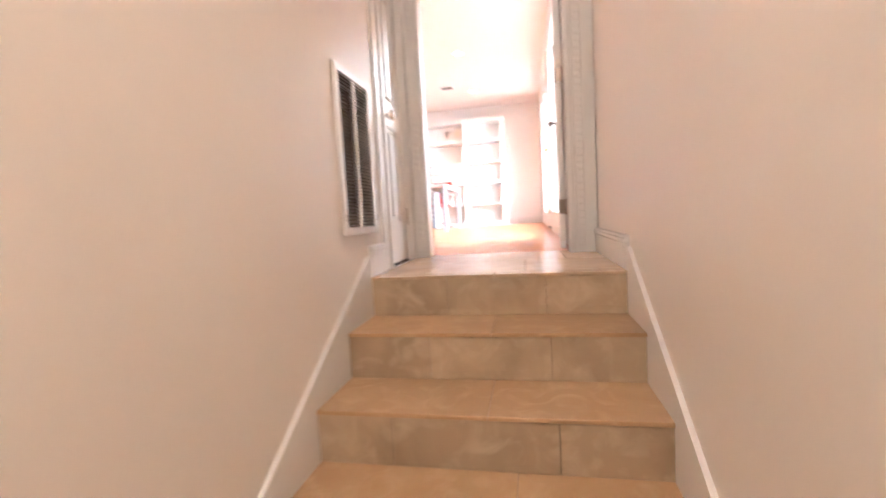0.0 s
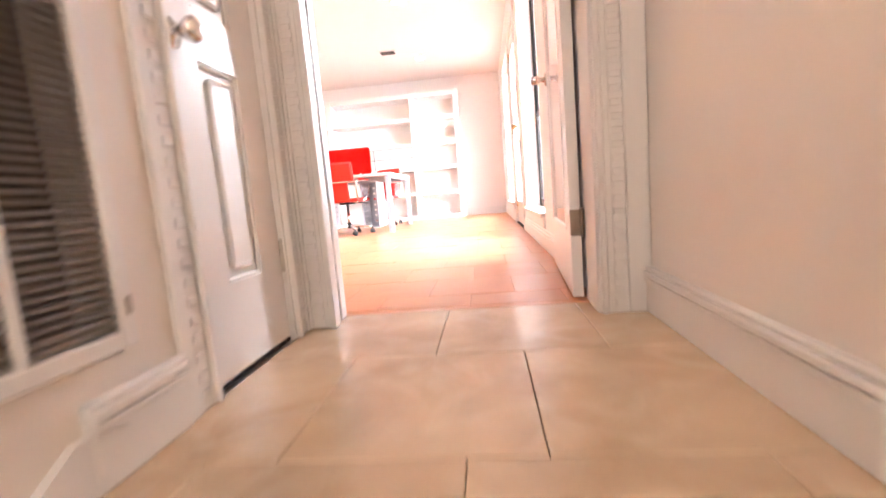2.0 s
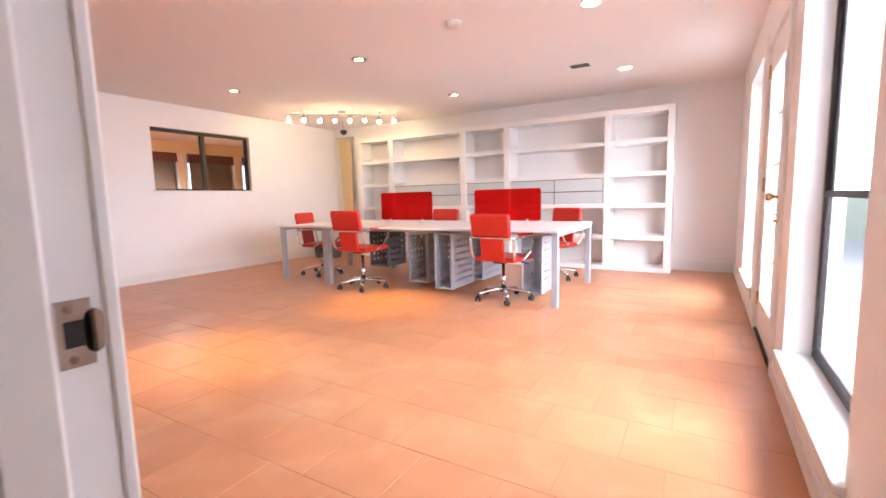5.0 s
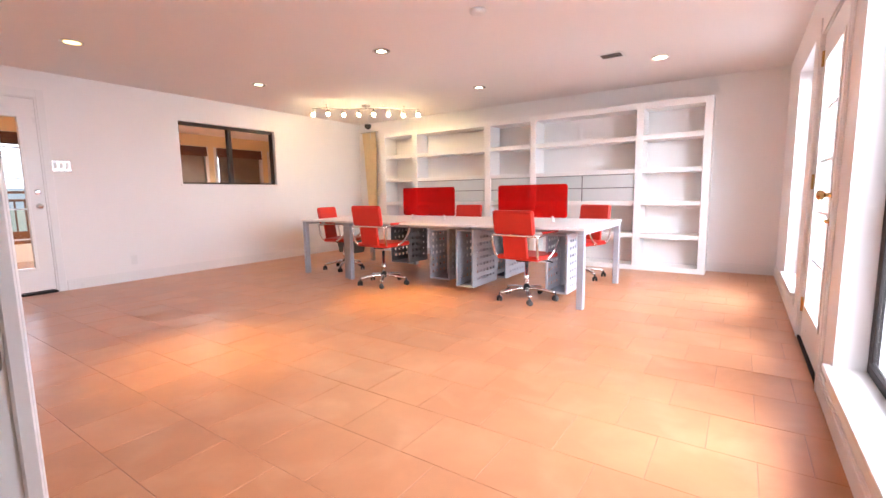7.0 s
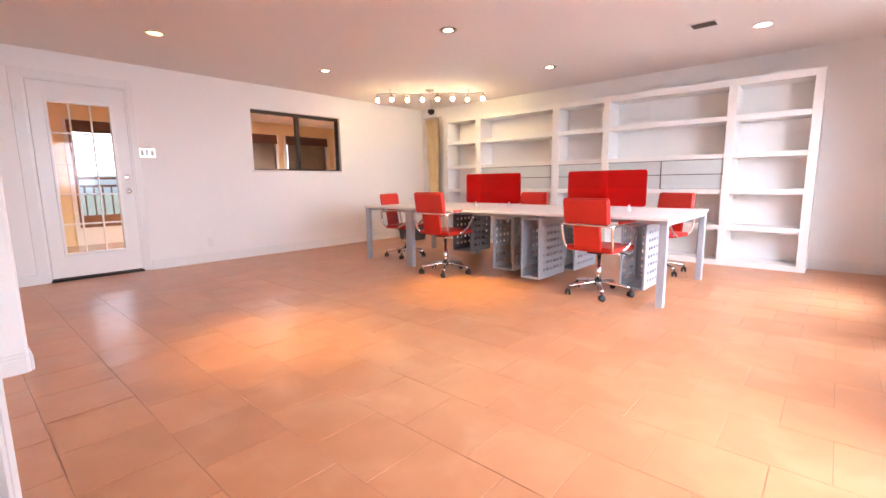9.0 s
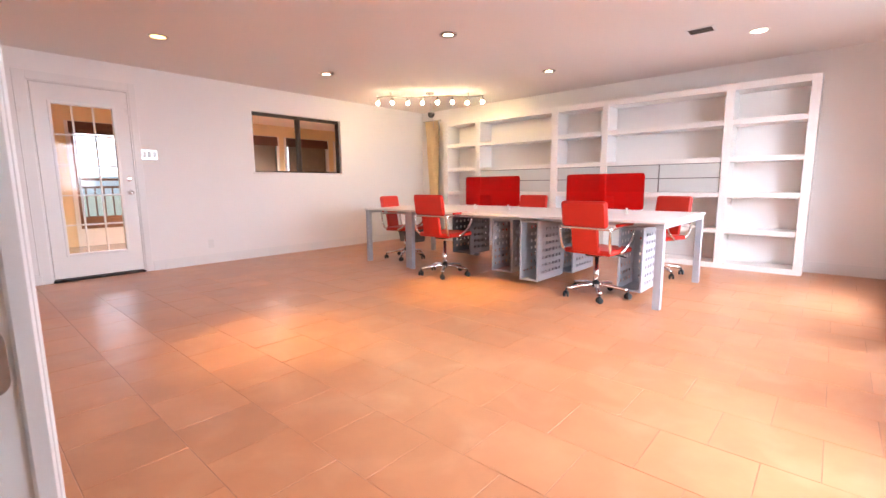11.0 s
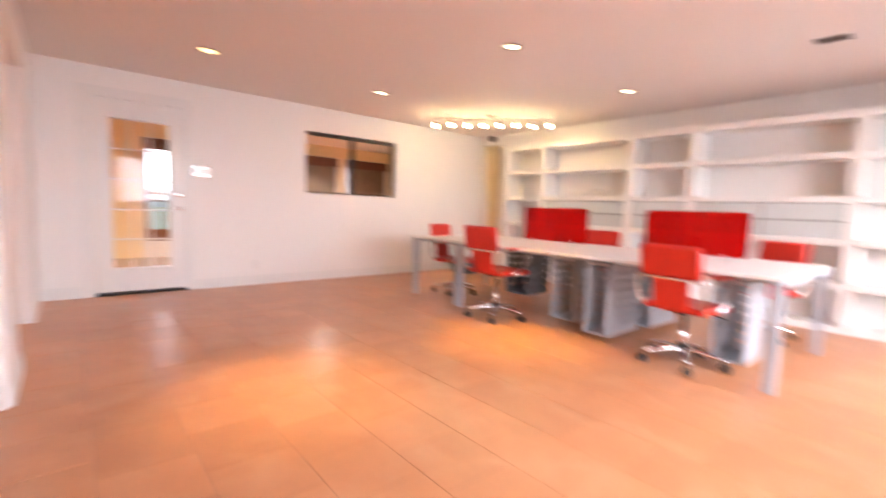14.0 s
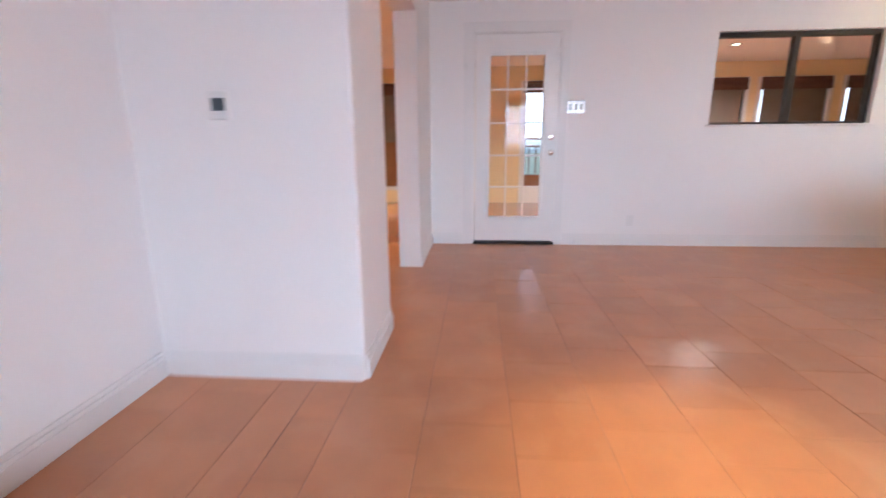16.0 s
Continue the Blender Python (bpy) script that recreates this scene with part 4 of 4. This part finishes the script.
def office_chair(at, rz, label, lift=0.0):
    c = thing("office_chair", at, label, "chair", "office chairs", rz)
    for i in range(5):
        a = 2 * math.pi * i / 5 + 0.3
        ux, uy = math.cos(a), math.sin(a)
        part("base_arm", swept(bmesh.new(), [(0.025 * ux, 0.025 * uy, 0.115), (0.15 * ux, 0.15 * uy, 0.105), (0.275 * ux, 0.275 * uy, 0.082)], 0.023, 0.016), CHROME, c, "chrome base arm", smooth=True)
        cx, cy = 0.285 * ux, 0.285 * uy
        k = bmesh.new()
        b = a + 0.9 * (i % 3) - 0.6
        wx, wy = math.cos(b), math.sin(b)
        for s in (-0.017, 0.017):
            t = bmesh.new()
            turned(t, [(0.020, -0.008), (0.026, -0.006), (0.027, 0.006), (0.020, 0.008)], (0, 0, 0), "X", 14)
            bmesh.ops.rotate(t, verts=t.verts, cent=(0, 0, 0), matrix=Matrix.Rotation(b, 3, "Z"))
            bmesh.ops.translate(t, verts=t.verts, vec=(cx + wx * s, cy + wy * s, 0.0272))
            tmp = bpy.data.meshes.new("tmp")
            t.to_mesh(tmp)
            t.free()
            k.from_mesh(tmp)
            bpy.data.meshes.remove(tmp)
        turned(k, [(0.006, 0.03), (0.006, 0.085)], (cx, cy, 0), seg=8)
        turned(k, [(0.012, 0.040), (0.020, 0.050), (0.010, 0.062)], (cx, cy, 0), seg=10)
        part("caster", k, BLACKP, c, "black twin-wheel caster", smooth=True)
    part("hub", turned(bmesh.new(), [(0.030, 0.085), (0.038, 0.095), (0.038, 0.125), (0.028, 0.14)], (0, 0, 0)), BLACKP, c, smooth=True)
    part("gas_lift", turned(bmesh.new(), [(0.025, 0.14), (0.025, 0.26), (0.018, 0.262), (0.018, 0.40)], (0, 0, 0)), CHROME, c, "chrome gas lift", smooth=True)
    mech = one(-0.07, 0.07, -0.10, 0.10, 0.385, 0.414, bevel=0.01, segments=2)
    part("mechanism", mech, BLACKP, c)
    part("lever", swept(bmesh.new(), [(0.05, 0.02, 0.41), (0.16, 0.05, 0.40), (0.25, 0.06, 0.385)], 0.006), BLACKP, c, smooth=True)
    part("seat", flat_pads(one(-0.225, 0.225, -0.20, 0.235, 0.415, 0.463, bevel=0.020, segments=4)), RED, c, "padded red leather seat", smooth=True)
    across = lambda e: abs(e.verts[0].co.y - e.verts[1].co.y) > 0.01
    lower = one(-0.128, 0.128, -0.018, 0.018, 0.0, 0.25, bevel=0.012, segments=3)
    upper = one(-0.218, 0.218, -0.021, 0.021, 0.228, 0.460, bevel=0.032, segments=5, edges=across)
    bmesh.ops.bevel(upper, geom=[e for e in upper.edges if e.calc_face_angle(0.0) > 1.0], offset=0.013, segments=3, affect="EDGES")
    for name, bm in (("lower_back", lower), ("backrest", upper)):
        bmesh.ops.rotate(bm, verts=bm.verts, cent=(0, 0, 0), matrix=Matrix.Rotation(radians(9), 3, "X"))
        bmesh.ops.translate(bm, verts=bm.verts, vec=(0, -0.205, 0.440))
        part(name, flat_pads(bm), RED, c, "padded red leather back", smooth=True)
    part("back_bar", swept(bmesh.new(), [(-0.245, -0.245, 0.655), (-0.12, -0.268, 0.658), (0.12, -0.268, 0.658), (0.245, -0.245, 0.655)], 0.006, 0.010), CHROME, c, smooth=True)
    for s in (-1, 1):
        part("arm_frame", swept(bmesh.new(), [(s * 0.245, -0.245, 0.655), (s * 0.25, -0.10, 0.668), (s * 0.25, 0.10, 0.668), (s * 0.25, 0.19, 0.640), (s * 0.246, 0.175, 0.560), (s * 0.236, 0.10, 0.475), (s * 0.215, 0.0, 0.426), (s * 0.08, -0.02, 0.420)], 0.008, 0.014), CHROME, c, "flat chrome arm loop", smooth=True)
        part("rear_stay", swept(bmesh.new(), [(s * 0.245, -0.245, 0.655), (s * 0.240, -0.238, 0.56), (s * 0.228, -0.205, 0.46), (s * 0.18, -0.12, 0.424), (s * 0.09, -0.06, 0.418)], 0.012, 0.012), CHROME, c, smooth=True)
        part("arm_pad", one(s * 0.25 - 0.024, s * 0.25 + 0.024, -0.13, 0.135, 0.676, 0.696, bevel=0.008, segments=3), RED, c, "red leather arm pad", smooth=True)
    fixed = ("base_arm", "caster", "hub", "gas_lift")
    for ob in c.children:
        if lift and not ob.name.startswith(fixed):
            ob.location.z += lift
    return c


office_chair((-3.43, 6.655, 0), 0, "red leather and chrome office chair raised high beside the bench desk", 0.045)
second = office_chair((-1.67, 6.80, 0), -6, "red leather and chrome office chair turned to the desk")
for at, rz, label in (((-1.55, 8.20, 0), 160, "red leather and chrome office chair turned aside behind the bench desk"),
                      ((-3.27, 8.12, 0), 180, "red leather and chrome office chair behind the bench desk"),
                      ((-4.66, 7.20, 0), -75, "red leather and chrome office chair pushed below the end desk")):
    tagged(copy_thing(second, pose(*at, 0, 0, rz)), label)


# ---- ceiling fittings ----
def downlight(x, y, lit, watts=0.0, degrees=80):
    d = thing("recessed_downlight", (x, y, H), "round recessed ceiling downlight, lit warm" if lit else "round recessed ceiling downlight", "ceiling light", "recessed downlights")
    wide, amber = x > -1, x == -5.04
    bm = bmesh.new()
    prof = [(0.088, -0.001), (0.088, -0.006), (0.080, -0.009), (0.072, -0.004), (0.070, -0.001)]
    seg = 28
    rings = [[bm.verts.new((r * math.cos(2 * math.pi * i / seg), r * math.sin(2 * math.pi * i / seg), z)) for i in range(seg)] for r, z in prof]
    for a, b in zip(rings, rings[1:] + rings[:1]):
        for i in range(seg):
            bm.faces.new((a[i], a[(i + 1) % seg], b[(i + 1) % seg], b[i]))
    part("trim_ring", bm, PLASTER if wide else NICKEL, d, "" if wide else "dull nickel trim ring", smooth=True)
    r = 0.066 if wide or amber else 0.046
    part("reflector", turned(bmesh.new(), [(0.072, -0.001), (0.072, -0.0035), (r, -0.0045), (r - 0.005, -0.003)], (0, 0, 0), seg=24), REFLECT, d, "dull gold reflector", smooth=True)
    part("lamp_face", turned(bmesh.new(), [(r, -0.003), (r, -0.006), (0.01, -0.008)], (0, 0, 0), seg=24), AMBER if amber else CANGLOW, d)
    if watts:
        spot_light("downlight_beam", (x, y, H - 0.02), watts, WARM if degrees < 60 else ((1.0, 0.64, 0.28) if y < 2 else SOFT), degrees, 1.0, 0.09 if degrees < 60 else 0.04, shift=0.22 if degrees < 60 else 0.0)
    return d


# Lamps at y 5.9 and 1.2 are unseen fill for far room and kitchen.
for x, y, lit, watts in ((-5.04, 4.36, True, 0), (-5.11, 6.28, True, 0), (-2.98, 6.22, True, 290), (-2.946, 8.14, True, 14), (-0.696, 6.185, True, 0), (-0.742, 8.157, True, 14), (-3.05, 4.32, True, 215), (-8.8, 7.28, True, 560), (-8.3, 5.9, True, 420), (-7.8, 1.2, True, 560)):
    downlight(x, y, lit, watts, 46 if x > -5 and watts > 50 else 150)

vent = thing("ceiling_vent", (-1.154, 7.774, H), "white ceiling air vent with dark slots", "air vent")
bm = bmesh.new()
for a, b, c, e in ((-0.125, 0.125, -0.10, -0.078), (-0.125, 0.125, 0.078, 0.10), (-0.125, -0.10, -0.078, 0.078), (0.10, 0.125, -0.078, 0.078)):
    box(bm, a, b, c, e, -0.006, -0.0005, bevel=0.001)
part("frame", bm, TRIM, vent)
part("backing", one(-0.10, 0.10, -0.078, 0.078, -0.002, -0.0005), DARK, vent)
for y in (-0.045, 0.0, 0.045):
    part("slat", one(-0.10, 0.10, y - 0.006, y + 0.006, -0.0055, -0.004), DUSTY, vent)
det = thing("smoke_detector", (-1.72, 5.93, H), "round white smoke detector on the ceiling", "smoke detector")
part("body", turned(bmesh.new(), [(0.066, 0.0), (0.066, -0.012), (0.055, -0.032), (0.03, -0.036)], (0, 0, 0)), PLASTER, det, smooth=True)


def track_light():
    pts = [(-5.62, 7.46), (-5.30, 7.72), (-5.08, 8.02), (-4.86, 8.10), (-4.62, 8.30), (-4.30, 8.62)]
    a, b = Vector((-5.60, 7.52, 0)), Vector((-4.33, 8.62, 0))
    mid = (a + b) / 2
    t = thing("track_light", (mid.x, mid.y, H), "satin nickel ceiling track light with eight lit glass spots", "ceiling light")
    d = (b - a)
    n = Vector((-d.y, d.x, 0)).normalized()
    L = lambda f, off=0.0: (a + d * f + n * off) - mid
    wave = [(0.0, 0.02), (0.14, -0.045), (0.30, 0.03), (0.5, 0.0), (0.70, -0.03), (0.86, 0.045), (1.0, -0.02)]
    part("rail", swept(bmesh.new(), [(L(f, o).x, L(f, o).y, -0.055) for f, o in wave], 0.007, 0.007), NICKEL, t, smooth=True)
    part("canopy", turned(bmesh.new(), [(0.065, 0.0), (0.065, -0.020), (0.045, -0.030), (0.008, -0.034), (0.008, -0.055)], (0, 0, 0)), NICKEL, t, smooth=True)
    for f in (0.14, 0.86):
        p = L(f, -0.045 if f < 0.5 else 0.045)
        part("stem", turned(bmesh.new(), [(0.022, 0.0), (0.022, -0.006), (0.005, -0.010), (0.005, -0.055)], (p.x, p.y, 0), seg=12), NICKEL, t, smooth=True)
    for i in range(8):
        f = 0.01 + 0.98 * i / 7
        o = 0.0
        for (f0, o0), (f1, o1) in zip(wave, wave[1:]):
            if f0 <= f <= f1:
                o = o0 + (o1 - o0) * (f - f0) / (f1 - f0)
        p = L(f, o)
        sp = part("spot_head", turned(bmesh.new(), [(0.006, -0.055), (0.006, -0.078), (0.020, -0.082), (0.034, -0.105), (0.0375, -0.132), (0.034, -0.132), (0.030, -0.108), (0.012, -0.100)], (p.x, p.y, 0), seg=14), NICKEL, t, smooth=True)
        bb = bmesh.new()
        bmesh.ops.create_uvsphere(bb, u_segments=14, v_segments=9, radius=0.028)
        bmesh.ops.translate(bb, verts=bb.verts, vec=(p.x, p.y, -0.150))
        part("globe", bb, BULB, sp, "glowing frosted glass globe", smooth=True)
    return t


track_light()
dome = thing("dome_camera", (-5.55, 8.72, H), "black dome security camera hung on a short stem", "security camera")
part("stem", turned(bmesh.new(), [(0.03, 0.0), (0.03, -0.01), (0.010, -0.012), (0.010, -0.17)], (0, 0, 0), seg=14), PLASTER, dome, smooth=True)
part("housing", turned(bmesh.new(), [(0.055, -0.165), (0.060, -0.175), (0.060, -0.20), (0.050, -0.225), (0.025, -0.245), (0.004, -0.25)], (0, 0, 0)), BLACKP, dome, smooth=True)
part("cable", swept(bmesh.new(), [(0.012, 0.0, -0.02), (0.03, 0.02, -0.25), (0.025, 0.03, -0.42)], 0.004), PLASTER, dome, smooth=True)

# ---- kitchen side and far room ----
FX = -10.2
WINS = [(1.55, 2.55, 0.31, 2.15), (4.42, 5.30, 0.31, 2.15), (7.15, 8.25, 0.31, 2.15), (8.52, 9.64, 0.31, 2.15), (9.93, 10.7, 0.31, 2.15)]
structure("wall_far_room", wall_x(bmesh.new(), FX - 0.15, FX, -0.6, 11.2, -0.1, H, WINS), OCHRE, "ochre painted far wall with shaded windows")
structure("wall_far_south", one(FX, -3.57, -0.6, -0.5, -0.1, H), OCHRE, "ochre painted kitchen wall")
structure("wall_far_north", one(FX, XL - 0.15, 11.0, 11.2, -0.1, H), OCHRE, "ochre painted end wall")
structure("wall_kitchen_side", one(-4.07, -3.57, -0.5, YN - 0.12, -0.1, H), OCHRE, "ochre painted kitchen side wall")
structure("wall_far_lining", wall_x(bmesh.new(), XL - 0.156, XL - 0.151, 2.88, 11.0, 0.0, H, [INDOOR, INWIN]), OCHRE, "ochre painted back of the office wall")
for i, (a, b, c, e) in enumerate(WINS):
    w = tagged(new("window_%d" % (4 + i)), "tall window with a brown woven shade at its head" if i != 1 else "tall brown-framed window looking onto a deck", "window", kind="structure")
    fr = bmesh.new()
    fm = WOOD if i == 1 else TRIM
    for p, q, r, s in ((a - 0.07, a, c - 0.07, e + 0.07), (b, b + 0.07, c - 0.07, e + 0.07), (a, b, c - 0.07, c), (a, b, e, e + 0.07)):
        box(fr, FX - 0.10, FX + 0.015, p, q, r, s, bevel=0.002)
    part("window_frame", fr, TRIM, w)
    sash = bmesh.new()
    for p, q, r, s in ((a, a + 0.05, c, e), (b - 0.05, b, c, e), (a + 0.05, b - 0.05, c, c + (0.22 if i == 1 else 0.07)), (a + 0.05, b - 0.05, e - 0.05, e), (a + 0.05, b - 0.05, 1.18, 1.22)):
        box(sash, FX - 0.10, FX - 0.06, p, q, r, s)
    part("sash", sash, WOOD, w, "brown wooden sash")
    p = part("pane", one(FX - 0.09, FX - 0.085, a + 0.05, b - 0.05, c + 0.07, e - 0.05), GLASS, w)
    p.visible_shadow = False
    # White panel added to stand in for window glare below the deck window.
    if i == 1:
        part("apron", one(FX, FX + 0.012, a - 0.07, b + 0.07, 0.0, c - 0.07, bevel=0.002), TRIM, w)
    sh = thing("window_shade", (FX + 0.02, (a + b) / 2, e), "brown woven roman shade drawn up at the window head" if i == 1 else "brown woven roman shade with a sheer lower part", "window shade", "brown woven shades")
    h = (b - a) / 2
    for k in range(4):
        part("fold", one(0.0, 0.03 + 0.006 * k, -h - 0.02, h + 0.02, -0.052 * (k + 1) + 0.06, -0.052 * k + 0.058, bevel=0.006), BROWN, sh)
    if i != 1:
        if i == 0:
            part("lower_cloth", one(0.004, 0.008, -h + 0.02, h - 0.02, -1.82, -1.0), WOOD, sh, "reddish brown cloth over the lower half")
        p = part("sheer", one(0.004, 0.007, -h + 0.02, h - 0.05, -1.0, -0.145), material("sheer_shade_cloth", (0.19, 0.15, 0.12), 0.8, vary=0.3, scale=9), sh, "greyish brown sheer cloth")

# ---- outside ----
structure("ground", one(-900, 900, -900, 900, -4.2, -4.0), GRASS, "dry grassland reaching the horizon", "ground")
structure("terrace_east", one(XR + 0.2, 9.0, -4, 16, -4.0, -0.12), PAVE, "pale concrete terrace outside the windows", "pavement")
structure("terrace_west", one(-13.2, FX - 0.15, -4, 16, -4.0, -0.02), PAVE, "pale deck outside the far room", "pavement")
rail = thing("deck_railing", (-12.9, 5, -0.02), "dark metal deck railing with upright balusters", "railing")
part("top_rail", one(-0.03, 0.03, -7, 7, 1.06, 1.11, bevel=0.005), WOOD, rail)
part("bottom_rail", one(-0.02, 0.02, -7, 7, 0.10, 0.14), WOOD, rail)
for i in range(85):
    y = -7 + 14 * i / 84
    thick = 0.045 if i % 12 == 0 else 0.014
    part("baluster" if i % 12 else "post", one(-thick, thick, y - thick, y + thick, 0.0 if i % 12 == 0 else 0.14, 1.06), WOOD, rail)
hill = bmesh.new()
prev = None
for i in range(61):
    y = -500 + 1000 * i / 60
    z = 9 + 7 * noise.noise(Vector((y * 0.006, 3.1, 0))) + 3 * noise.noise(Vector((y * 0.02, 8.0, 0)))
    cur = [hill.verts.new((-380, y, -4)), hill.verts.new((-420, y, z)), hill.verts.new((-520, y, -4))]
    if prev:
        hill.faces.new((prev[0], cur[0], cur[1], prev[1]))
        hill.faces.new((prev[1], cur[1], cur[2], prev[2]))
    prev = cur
structure("backdrop", hill, HILL, "low wooded hills far away, paled for haze", "hills")
OVERCAST = glowing("overcast_haze", (0.96, 0.98, 1.0), 2.6)
for x in (-702, 700):
    structure("backdrop", one(x, x + 2, -900, 898, -4, 260), OVERCAST, "white overcast sky above the far horizon", "sky")
structure("backdrop", one(-700, 700, 899, 900, -4, 400), OVERCAST, "white overcast sky above the far horizon", "sky")
# Unseen fixture, added behind the walk's start to brighten the hall.
lamp = thing("hall_ceiling_light", (0.04, -0.4, H), "unseen round fill light added on the hall ceiling", "ceiling light")
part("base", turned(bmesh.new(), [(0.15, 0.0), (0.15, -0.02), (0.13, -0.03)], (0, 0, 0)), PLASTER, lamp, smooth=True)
part("diffuser", turned(bmesh.new(), [(0.13, -0.03), (0.125, -0.06), (0.09, -0.085), (0.02, -0.095)], (0, 0, 0)), glowing("lit_diffuser", (1.0, 0.80, 0.62), 75.0), lamp, "glowing diffuser of the added fill light", smooth=True)
